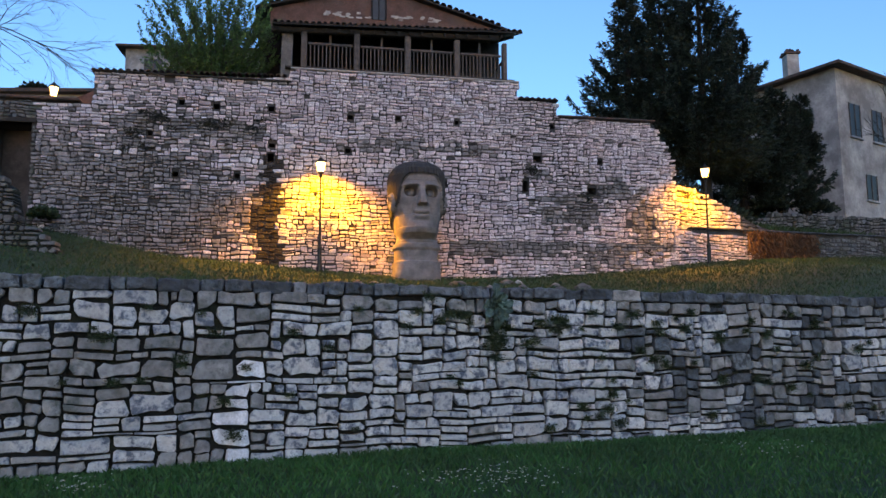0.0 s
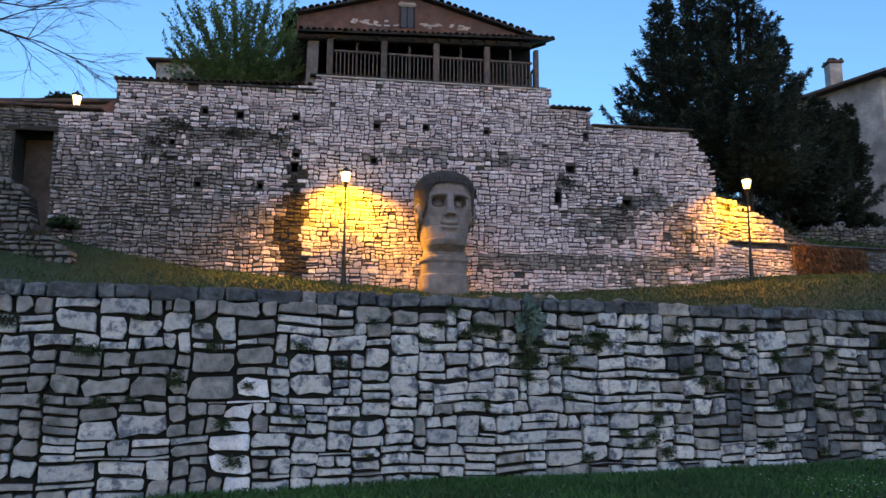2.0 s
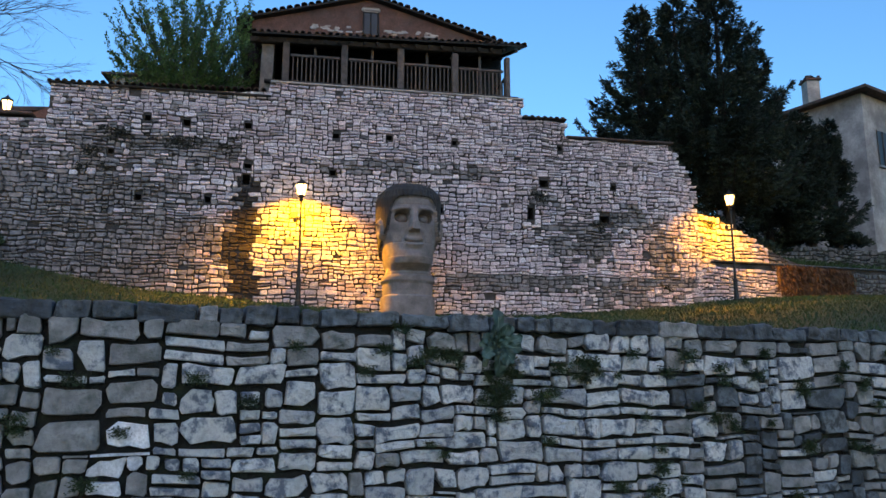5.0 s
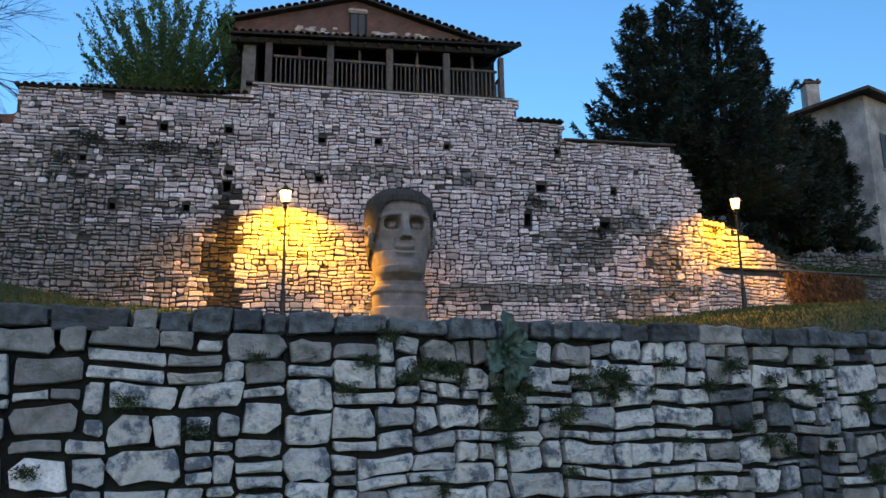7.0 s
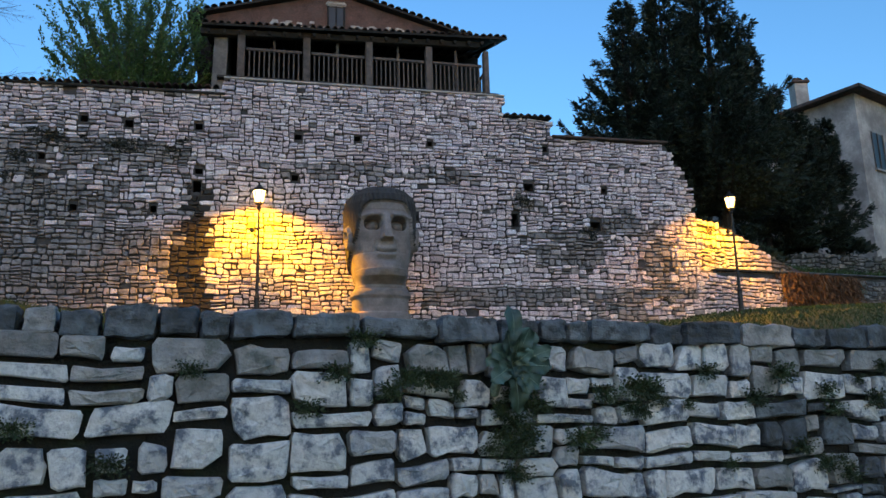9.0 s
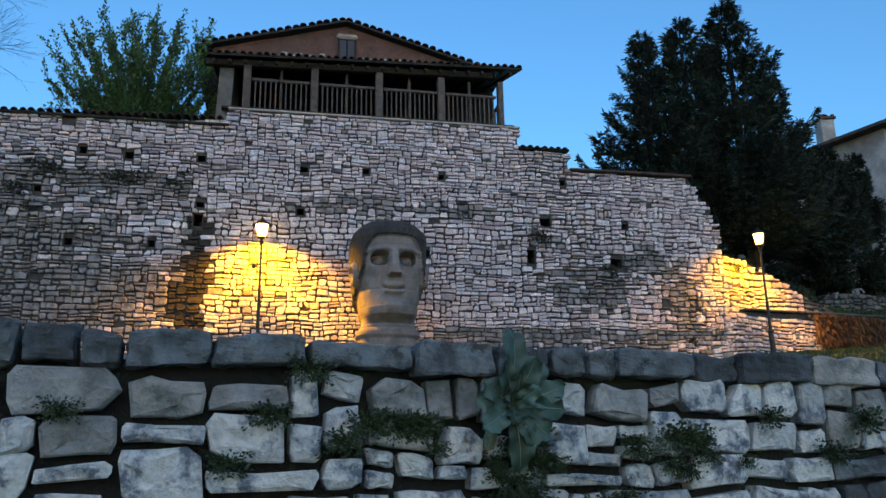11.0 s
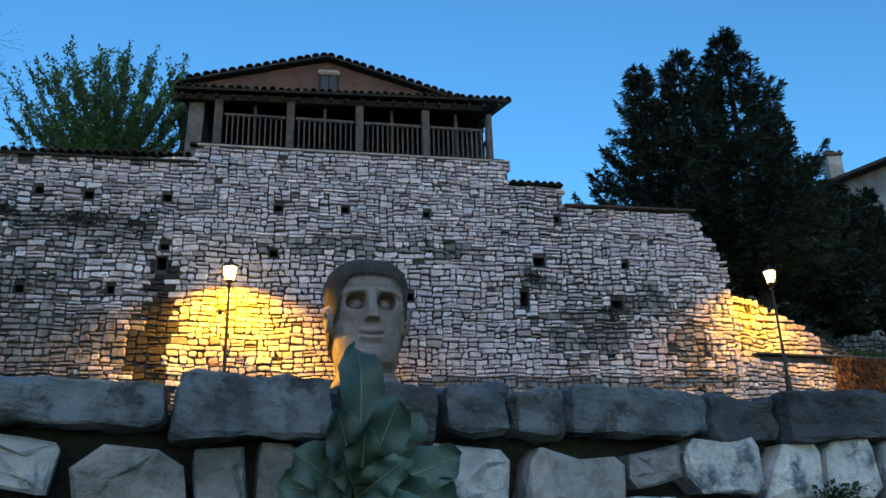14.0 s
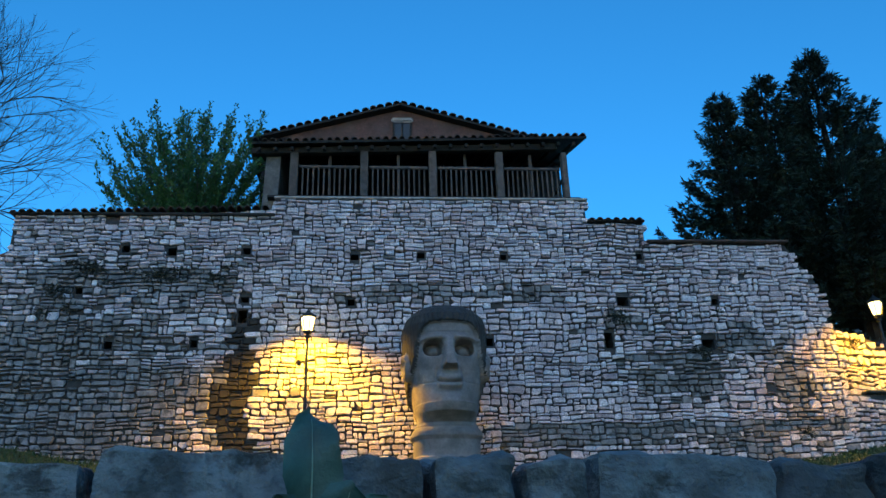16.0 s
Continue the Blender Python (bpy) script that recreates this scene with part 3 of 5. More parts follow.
def build_near_wall():
    body = profile_body("wall_retaining", NEAR, [(-9, 0.0), (13.5, 0.2), (13.5, 2.40), (-9, 2.40)], 0.085, 0.65, M_SOIL)
    tagged(body, "dry-stone retaining wall of pale limestone blocks, dark mossy joints", "wall", kind="structure")
    rng = random.Random(23)
    s0, z0 = -9.0, 0.30
    stones = []
    for a, b, c, d in pack(22.5, 2.08, 0.045, [4, 5, 6, 7, 8, 9, 10], [2, 3, 3, 4, 4], rng, [], 0.14, (-1, 0, 0, 0, 0, 1), 1, 8):
        a, c, b, d = a + s0, c + s0, b + z0, d + z0
        mid = ((a + c) / 2, (b + d) / 2)
        close = -1.6 < mid[0] < 3.6 and mid[1] > 1.2
        v, f = stone(a, b, c, d, 0.020, rng.uniform(-0.018, 0.022), rng, 0.23, depth=0.22, wave=0.026, wave_at=1.6, rings=2 if close else 1, relief=0.012, edge=0.010)
        stones.append((mid, v, f))
    s = -9.0
    caps = []
    while s < 13.4:
        w = rng.choice((0.16, 0.20, 0.26, 0.32, 0.38, 0.46))
        h = rng.uniform(0.115, 0.15)
        v, f = slab(s + 0.006, s + w - 0.006, rng.uniform(-0.045, 0.0), 0.40, 2.375 - rng.uniform(0, 0.03), 2.375 + h, rng)
        caps.append(((s + w / 2, 2.44), v, f))
        s += w

    def mat_of(c):
        lime = abs(c[0] + 2.42 + 0.03 * math.sin(c[1] * 9)) < 0.13 and c[1] < 1.62
        dirty = c[1] > 2.2 and noise.noise((c[0] * 1.2, c[1] * 3, 0)) > -0.12 or noise.noise((c[0] * 0.9, c[1] * 1.6, 4)) > (0.45 if c[0] < 2.6 else 0.08)
        dull = noise.noise((c[0] * 0.7 + 9, c[1] * 1.1, 8)) + 0.35 * noise.noise((c[0] * 5, c[1] * 5, 2)) > (0.40 if abs(c[0] - 0.2) < 2.4 else 0.12 if c[0] > 0 else -0.02)
        return M_WHITE if lime else M_CAP if dirty and c[0] > 2.4 and rng.random() < 0.6 else M_DULL if dirty or dull else M_NEAR

    masonry(stones, NEAR, body, mat_of, lambda c: -0.9 < c[0] < 2.9 and c[1] > 1.25, "masonry", "pale irregular limestone blocks")
    masonry(caps, NEAR, body, lambda c: M_CAP if rng.random() < 0.88 else M_DULL, lambda c: -4.5 < c[0] < 7.5, "cap_stones", "dark lichened cap stones")


# ---- house on the wall ----
def build_house():
    rng = random.Random(3)
    house = empty("house", FAR @ Matrix.Translation((-1.4, 0, 11.57)), "old stone house with a timber veranda above the castle wall", "house", kind="")
    inv = (FAR @ Matrix.Translation((-1.4, 0, 11.57))).inverted()

    def add(name, bm, mat, parent=house, label=""):
        bm.transform(inv @ FAR)
        return part(name, bm, mat, parent, label)

    DEEP = 3.15
    add("floor", box((-5.5, 0.02, 11.575), (2.7, DEEP, 11.63)), M_DARKWOOD_SHADE, label="dark timber veranda floor")
    # near-black puts the shade at the back of the veranda into the wall's colour
    back = add("back_wall", box((-6.2, DEEP, 10.2), (3.0, DEEP + 0.5, 14.3)), M_DARKWOOD_SHADE, label="near-black rear wall of the veranda, shade put into its colour")
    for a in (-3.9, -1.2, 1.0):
        add("door", box((a, DEEP - 0.05, 11.64), (a + 0.95, DEEP - 0.003, 13.5), 0.02), M_DARKWOOD_SHADE, back, "dark plank door")
    add("side_wall", box((-6.2, DEEP + 0.5, 10.2), (-5.8, 9.5, 14.2)), M_BRICK)
    add("side_wall", box((2.6, DEEP + 0.5, 10.2), (3.0, 9.5, 14.2)), M_BRICK)
    cheek = bmesh.new()
    prof = [(0.22, 11.0), (3.14, 11.0), (3.14, 14.5), (1.6, 13.75), (0.30, 13.12)]
    rows = [[cheek.verts.new((s + (0.05 if z > 12 else 0), y, z)) for y, z in prof] for s in (-5.66, -5.28)]
    cheek.faces.new(rows[0][::-1])
    cheek.faces.new(rows[1])
    for i in range(5):
        cheek.faces.new((rows[0][i], rows[0][(i + 1) % 5], rows[1][(i + 1) % 5], rows[1][i]))
    bmesh.ops.recalc_face_normals(cheek, faces=cheek.faces)
    add("cheek_wall", cheek, M_CHEEK, label="grey rough plastered cheek wall at the veranda end")
    # gable above the veranda roof
    g0, g1, gr, zr, zb = -6.1, 2.9, -1.95, 16.25, 14.3
    slope = 0.285
    bm = bmesh.new()
    pts = [(g0, zb), (g1, zb), (g1, zr - slope * (g1 - gr)), (gr, zr), (g0, zr - slope * (gr - g0))]
    f = [bm.verts.new((s, DEEP, z)) for s, z in pts]
    r = [bm.verts.new((s, DEEP + 0.45, z)) for s, z in pts]
    bm.faces.new(f)
    bm.faces.new(r[::-1])
    for i in range(5):
        bm.faces.new((f[i], r[i], r[(i + 1) % 5], f[(i + 1) % 5]))
    bmesh.ops.recalc_face_normals(bm, faces=bm.faces)
    gable = add("gable", bm, M_BRICK, label="reddish brown gable with worn plaster")
    # bare stones where the plaster fell off beside the window
    for a, b, z, n in [(-4.1, -2.25, 14.98, 22), (-1.45, 0.4, 15.0, 18)]:
        for i in range(n):
            s = rng.uniform(a, b)
            zz = z + rng.uniform(-0.12, 0.14) * (1 - abs((s - (a + b) / 2) / (b - a)))
            v, fc = stone(s, zz, s + rng.uniform(0.14, 0.3), zz + rng.uniform(0.07, 0.12), 0.01, 0.02, rng, 0.3, depth=0.03, rings=1)
            piece("stone", [inv @ FAR @ (Vector(p) + Vector((0, DEEP, 0))) for p in v], fc, M_PALE, gable)
    win = add("window", box((-2.15, DEEP - 0.03, 14.9), (-1.65, DEEP - 0.004, 15.75)), M_PANE, label="small dark twin window in the gable")
    for a, b in ((-2.20, -2.14), (-1.92, -1.88), (-1.66, -1.60)):
        add("frame", box((a, DEEP - 0.09, 14.9), (b, DEEP - 0.031, 15.75), 0.01), M_DARKWOOD_SHADE, win)
    add("arch", box((-2.25, DEEP - 0.1, 15.75), (-1.55, DEEP - 0.003, 15.93), 0.07), M_PALE, win, "pale stone window head")
    # main roof
    run_r, run_l = math.hypot(g1 + 0.4 - gr, slope * (g1 + 0.4 - gr)), math.hypot(gr - g0 + 0.55, slope * (gr - g0 + 0.55))
    ang = math.atan(slope)
    roof = add("roof", box((0, 0, 0), (0.001, 0.001, 0.001)), M_TILE, label="dark barrel-tiled gable roof")
    roof.data = bpy.data.meshes.new("roof")
    bm = bmesh.new()
    for sgn, run in ((1, run_r), (-1, run_l)):
        q = Matrix.Translation((gr, DEEP - 0.25, zr + 0.03)) @ Matrix.Rotation(sgn * ang, 4, "Y")
        lo, hi = ((0, 0, 0), (run, 6.6, 0.07)) if sgn > 0 else ((-run, 0, 0), (0, 6.6, 0.07))
        add_box(bm, lo, hi, 0, q)
    bm.transform(inv @ FAR)
    bm.to_mesh(roof.data)
    bm.free()
    roof.data.materials.append(M_DARKWOOD_SHADE)
    for sgn, run in ((1, run_r), (-1, run_l)):
        q = inv @ FAR @ Matrix.Translation((gr, DEEP - 0.28, zr + 0.10)) @ Matrix.Rotation(sgn * ang, 4, "Y")
        for i in range(int(run / 0.26)):
            v, fc = barrel_tile(0.12, 0.34)
            for row in range(2):
                mm = q @ Matrix.Translation((sgn * (i * 0.26 + 0.12) + rng.uniform(-0.02, 0.02), row * 0.32, rng.uniform(-0.01, 0.02)))
                piece("tile", [mm @ Vector(p) for p in v], fc, M_TILE, roof)
    # veranda roof, a lean-to in front of the gable
    pent = 0.33
    bm = bmesh.new()
    ze0, ze1 = 13.05, 13.36
    vv = [(-5.95, -0.12, ze0), (3.0, -0.12, ze1), (3.0, DEEP, ze1 + pent * 3.2), (-5.95, DEEP, ze0 + pent * 3.2)]
    lo = [bm.verts.new(p) for p in vv]
    hi = [bm.verts.new((p[0], p[1], p[2] + 0.07)) for p in vv]
    bm.faces.new(lo[::-1])
    bm.faces.new(hi)
    for i in range(4):
        bm.faces.new((lo[i], lo[(i + 1) % 4], hi[(i + 1) % 4], hi[i]))
    lean = add("veranda_roof", bm, M_DARKWOOD_SHADE, label="dark lean-to roof with barrel tiles, eave shade in its colour")
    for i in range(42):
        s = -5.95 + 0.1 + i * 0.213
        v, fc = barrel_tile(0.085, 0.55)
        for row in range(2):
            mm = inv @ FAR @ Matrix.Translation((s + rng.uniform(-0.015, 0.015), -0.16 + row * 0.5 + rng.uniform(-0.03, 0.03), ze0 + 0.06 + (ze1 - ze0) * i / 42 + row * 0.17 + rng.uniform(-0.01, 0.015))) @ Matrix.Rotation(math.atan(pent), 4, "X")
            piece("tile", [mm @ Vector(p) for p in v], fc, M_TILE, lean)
    add("eave_beam", box((-5.6, 0.1, 12.86), (2.6, 0.3, 13.04), 0.015, Matrix.Translation((0, 0, 0.2)) @ Matrix.Rotation(-0.03, 4, "Y")), M_DARKWOOD_SHADE, label="dark eave beam")
    # rafters near-black as well: the shade under the eave is in their colour
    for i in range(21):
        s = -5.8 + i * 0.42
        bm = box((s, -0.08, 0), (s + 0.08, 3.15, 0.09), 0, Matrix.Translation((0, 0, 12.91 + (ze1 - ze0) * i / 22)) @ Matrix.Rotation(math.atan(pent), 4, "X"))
        add("rafter", bm, M_DARKWOOD_SHADE, lean)
    # posts and balustrade
    posts = [-4.86, -3.02, -1.20, 0.60, 2.38]
    for i, s in enumerate(posts):
        w = 0.105 if i < 4 else 0.08
        add("post", box((s - w, 0.10, 11.58), (s + w, 0.32, 13.04), 0.02), M_WOOD, label="grey weathered timber post")
    for a, b in zip(posts, posts[1:]):
        rail = add("railing", box((a + 0.13, 0.17, 12.52), (b - 0.13, 0.25, 12.60), 0.012), M_WOOD, label="grey timber balustrade")
        add("bottom_rail", box((a + 0.13, 0.18, 11.66), (b - 0.13, 0.24, 11.71), 0.008), M_WOOD, rail)
        n = 11
        for k in range(n):
            s = a + 0.13 + (b - a - 0.26) * (k + 0.7) / (n + 0.4)
            add("baluster", box((s - 0.019, 0.19, 11.71), (s + 0.019, 0.23, 12.52)), M_WOOD, rail)
        mid = (a + b) / 2
        add("slim_post", box((mid - 0.04, 0.36, 11.64), (mid + 0.04, 0.44, 13.1), 0.006), M_WOOD)
    side = add("railing", box((2.42, 0.33, 12.52), (2.49, DEEP, 12.60), 0.01), M_WOOD, label="side balustrade of the veranda")
    for k in range(9):
        y = 0.5 + k * 0.29
        add("baluster", box((2.43, y, 11.64), (2.48, y + 0.05, 12.52)), M_WOOD, side)


# ---- statue ----
def build_statue():
    wide = [(0.0, 0.77), (0.34, 0.76), (0.37, 0.70), (0.70, 0.71), (0.78, 0.77), (0.86, 0.755), (0.93, 0.71), (1.03, 0.65), (1.10, 0.625), (1.18, 0.63), (1.30, 0.67), (1.6, 0.715), (2.1, 0.77), (2.8, 0.82), (3.1, 0.82), (3.3, 0.76), (3.45, 0.66), (3.56, 0.52), (3.63, 0.34), (3.66, 0.05)]
    deep = [(0.0, 0.62), (0.34, 0.61), (0.37, 0.56), (0.70, 0.57), (0.78, 0.62), (0.88, 0.62), (0.96, 0.57), (1.05, 0.56), (1.06, 0.58), (1.13, 0.68), (1.23, 0.86), (1.40, 0.91), (2.0, 0.91), (2.4, 0.92), (2.8, 0.93), (3.1, 0.93), (3.3, 0.87), (3.45, 0.76), (3.56, 0.60), (3.63, 0.40), (3.66, 0.06)]
    fringe = [(0, 3.25), (24, 3.23), (36, 3.12), (44, 2.96), (51, 2.62), (58, 2.42), (66, 2.3), (80, 2.2), (110, 1.9), (180, 1.6)]
    # heights on the block against those of the carver's pattern
    pattern = [(1.08, 1.47), (1.38, 1.74), (1.80, 2.155), (2.09, 2.36), (2.53, 2.80), (2.75, 3.0), (3.1, 3.27), (3.66, 3.66)]
    n, steps = 200, 280

    def bell(x, c, w):
        return math.exp(-((x - c) / w) ** 2)

    def ease(x):
        x = max(0.0, min(1.0, x))
        return x * x * (3 - 2 * x)

    def features(a, z):
        """How far the face stands out at a from its middle line and height z."""
        out = 0.0
        # brow ridge and the deep sockets under it
        arch = 3.0 - 0.35 * max(0.0, a - 0.40) ** 1.5
        out += 0.10 * bell(z, arch, 0.055) * ease((a - 0.05) / 0.12) * ease((0.74 - a) / 0.2)
        eu, ev = abs((a - 0.325) / 0.225), (z - 2.81) / (0.16 if z > 2.81 else 0.19)
        hole = max(0.0, 1 - (eu ** 2.6 + abs(ev) ** 2.6))
        out -= 0.34 * ease(hole * 1.9)
        ball = max(0.0, 1 - ((a - 0.33) / 0.165) ** 2 - ((z - 2.775) / 0.115) ** 2)
        out += 0.15 * math.sqrt(ball)
        out += 0.03 * bell(z, 2.775 + 0.115 * math.sqrt(max(0.0, 1 - ((a - 0.33) / 0.18) ** 2)), 0.018) * ease((0.18 - abs(a - 0.33)) / 0.05)
        # nose
        down = max(0.0, min(1.0, (3.02 - z) / 0.62))
        half = 0.075 + 0.06 * down ** 1.5
        tall = (0.05 + 0.23 * down) * ease((z - 2.34) / 0.06) * ease((3.08 - z) / 0.10)
        out += tall * ease((half + 0.05 - a) / 0.085)
        out += 0.06 * bell(a, 0.14, 0.045) * bell(z, 2.41, 0.06)
        # folds, lips and chin
        out -= 0.035 * bell(a, 0.24 + 0.25 * (2.4 - z), 0.045) * ease((2.42 - z) / 0.1) * ease((z - 2.1) / 0.1)
        bow = 2.155 + 0.02 * (a / 0.25) ** 2
        mouth = ease((0.29 - a) / 0.08)
        out += mouth * (0.055 * bell(z, bow + 0.06, 0.045) + 0.06 * bell(z, bow - 0.07, 0.05) - 0.07 * bell(z, bow, 0.018))
        out -= 0.05 * bell(a, 0, 0.24) * bell(z, 1.96, 0.06)
        out += 0.09 * bell(a, 0, 0.26) * bell(z, 1.74, 0.16)
        out += 0.03 * bell(a, 0.5, 0.16) * bell(z, 2.5, 0.16) - 0.03 * bell(a, 0.46, 0.14) * bell(z, 2.08, 0.2)
        # joints between the carved blocks
        out -= 0.014 * bell(z, 3.1, 0.012) * ease((0.5 - a) / 0.05) + 0.014 * bell(z, 2.16, 0.012) * ease((a - 0.28) / 0.05)
        return out

    verts, faces, hairy = [], [], []
    for j in range(steps + 1):
        z = 3.66 * j / steps
        rx, ry = lerp_table(z, wide), lerp_table(z, deep)
        for i in range(n):
            # more columns towards the face
            q = 2 * math.pi * (i / n) - 0.5 * math.sin(2 * math.pi * i / n)
            deg = math.degrees(abs((q + math.pi) % (2 * math.pi) - math.pi))
            e = 0.80 if z > 1.4 else 0.7
            x = rx * math.copysign(abs(math.sin(q)) ** e, math.sin(q))
            y = -ry * math.copysign(abs(math.cos(q)) ** e, math.cos(q))
            hair, ahead, out = 0.0, 0.0, 0.0
            if z > 1.08:
                f = lerp_table(z, pattern)
                ahead = features(abs(x), f) if deg < 88 else 0.0
                hair = ease((f - lerp_table(deg, fringe)) / 0.05) * ease((f - 1.6) / 0.3)
                if hair > 0:
                    ahead *= 1 - hair
                out += 0.10 * hair * (1 if z < 3.3 else max(0.0, 1 - (z - 3.3) / 0.36))
                out += 0.012 * hair * math.sin(deg * 0.9 + 7 * noise.noise((deg * 0.04, z * 2.5, 1)))
                ear = ((deg - 76) / 12) ** 2 + ((f - 2.52) / 0.30) ** 2
                out += 0.09 * ease((1 - ear) * 2.2) - 0.07 * ease((0.35 - ear) * 3)
                hair = hair if ear > 1 else 0.0
            elif z > 0.85:
                out -= 0.014 * bell(z, 0.96, 0.012) + 0.014 * bell(deg, 38, 0.9) * ease((0.96 - z) / 0.02)
            out += 0.012 * noise.noise((x * 3, y * 3, z * 3))
            verts.append((x + math.sin(q) * out, y - math.cos(q) * out - ahead, z if j else -0.7))
            hairy.append(hair)
    for j in range(steps):
        for i in range(n):
            k = (i + 1) % n
            faces.append((j * n + i, j * n + k, (j + 1) * n + k, (j + 1) * n + i))
    faces.append(tuple(range(n))[::-1])
    faces.append(tuple(steps * n + i for i in range(n)))
    m = pose(-0.87, 25.85, 4.33, 0, 0, 14)
    ob = piece("statue", [m @ Vector(v) for v in verts], faces, M_STATUE, smooth=True)
    ob.data.materials.append(M_HAIR)
    for poly in ob.data.polygons:
        poly.material_index = 1 if len(poly.vertices) > 4 or hairy[poly.vertices[0]] > 0.5 else 0
    tagged(ob, "colossal carved grey stone head on a bust base", "statue")


# ---- street lamps ----
def build_street_lamp(x, y, z, lit_z):
    lamp = empty("street_lamp", pose(x, y, z), "black iron street lamp with a glowing glass lantern", "street lamp", "street lamps")
    h = lit_z - z
    part("base", lathe([(0.10, -0.9), (0.10, 0.05), (0.075, 0.10), (0.07, 0.62), (0.085, 0.66), (0.06, 0.72)], 12), M_IRON, lamp)
    part("pole", lathe([(0.045, 0.70), (0.042, 1.5), (0.034, 1.52), (0.028, h - 0.36)], 10), M_IRON, lamp)
    part("collar", lathe([(0.03, h - 0.40), (0.06, h - 0.37), (0.06, h - 0.34), (0.035, h - 0.30), (0.10, h - 0.26), (0.10, h - 0.24)], 10), M_IRON, lamp)
    arm = bmesh.new()
    add_box(arm, (-0.16, -0.012, h - 0.95), (0.0, 0.012, h - 0.925))
    lathe([(0.045, h - 1.02), (0.06, h - 0.97), (0.045, h - 0.90)], 8, arm, Matrix.Translation((-0.17, 0, 0)))
    part("fitting", arm, M_IRON, lamp, "small side fitting")
    lantern = part("lantern", lathe([(0.11, h - 0.24), (0.12, h - 0.22)], 6), M_IRON, lamp, "six-sided iron lantern")
    for i in range(6):
        q = math.pi / 3 * i
        vs, fs = [], []
        tube(vs, fs, (0.105 * math.cos(q), 0.105 * math.sin(q), h - 0.23), (0.185 * math.cos(q), 0.185 * math.sin(q), h + 0.16), 0.011, 0.011, 5)
        piece("bar", vs, fs, M_IRON, lantern)
    glass = part("glass", lathe([(0.098, h - 0.215), (0.168, h + 0.10)], 6), M_BULB, lantern, "glowing frosted lantern glass")
    glass.visible_shadow = False
    cap = bmesh.new()
    lathe([(0.178, h + 0.105), (0.188, h + 0.12), (0.17, h + 0.16), (0.085, h + 0.22), (0.05, h + 0.26), (0.02, h + 0.29), (0.014, h + 0.33)], 6, cap)
    part("cap", cap, M_IRON, lantern, "peaked iron lantern cap")
    return lamp


# ---- plants ----
def grass_blades(count, region, zf, h0, h1, rng, tilt=0.5, width=0.008):
    verts, faces = [], []
    for _ in range(count):
        x, y = region(rng)
        z = zf(x, y)
        h, q = rng.uniform(h0, h1), rng.uniform(0, 2 * math.pi)
        dx, dy = math.cos(q) * width, math.sin(q) * width
        lx, ly = rng.uniform(-tilt, tilt) * h, rng.uniform(-tilt, tilt) * h
        k = len(verts)
        verts += [(x - dx, y - dy, z - 0.02), (x + dx, y + dy, z - 0.02), (x + lx * 0.4 + dx * 0.7, y + ly * 0.4 + dy * 0.7, z + h * 0.6), (x + lx, y + ly, z + h)]
        faces += [(k, k + 1, k + 2), (k, k + 2, k + 3)]
    return verts, faces


def build_grass():
    rng = random.Random(8)

    def lawn(r):
        x = r.uniform(-7.5, 11)
        return x, near_y(x) - 0.02 - 4.4 * r.random() ** 1.4

    v, f = grass_blades(90000, lawn, lawn_z, 0.025, 0.085, rng, 0.8, 0.005)
    tagged(piece("lawn_grass", v, f, M_GRASS), "short dark green lawn grass below the wall", "grass", kind="stuff")

    def terrace(r):
        x = r.uniform(-17, 19)
        a, b = near_y(x) + 0.9, far_y(x) - 0.05
        return x, a + (b - a) * r.random() ** 0.8

    v, f = grass_blades(60000, terrace, terrace_z, 0.03, 0.11, rng, 0.9, 0.011)
    tagged(piece("terrace_grass", v, f, M_DRY), "rough green and yellowing grass on the terrace", "grass", kind="stuff")


def build_flowers():
    """Two pale patches of small flowers in the lawn."""
    rng = random.Random(55)
    vs, fs = [], []
    for cx, cy, rx, n in ((0.4, 7.9, 0.8, 150), (-3.4, 7.75, 0.35, 50), (3.6, 9.3, 0.8, 40)):
        for _ in range(n):
            x, y = cx + rng.gauss(0, rx * 0.5), cy + rng.gauss(0, 0.25)
            p = Vector((x, y, lawn_z(x, y) + rng.uniform(0.06, 0.14)))
            for q in range(3):
                leaf_quad(vs, fs, p, Vector((rng.uniform(-1, 1), rng.uniform(-1, 1), rng.uniform(0, 0.6))), rng.uniform(0.012, 0.024), rng)
    tagged(piece("lawn_flowers", vs, fs, M_FLOWER), "scattered small pale flowers in the lawn", "flowers", kind="stuff")


def build_bank_grass():
    rng = random.Random(18)

    def bank(r):
        x = r.uniform(9.5, 24)
        return x, far_y(x) + 0.65 + 7 * r.random() ** 1.3

    v, f = grass_blades(26000, bank, upper_z, 0.05, 0.28, rng, 0.8, 0.016)
    tagged(piece("bank_grass", v, f, M_DRY), "rough grass on the bank behind the side wall", "grass", kind="stuff")


def leaf_quad(verts, faces, p, d, size, rng, slim=0.32):
    d = d.normalized()
    u = d.cross(Vector((rng.uniform(-1, 1), rng.uniform(-1, 1), rng.uniform(-1, 1)))).normalized() * size * slim
    k = len(verts)
    verts += [p - u * 0.3, p + d * size * 0.5 + u, p + d * size, p + d * size * 0.5 - u]
    faces.append((k, k + 1, k + 2, k + 3))


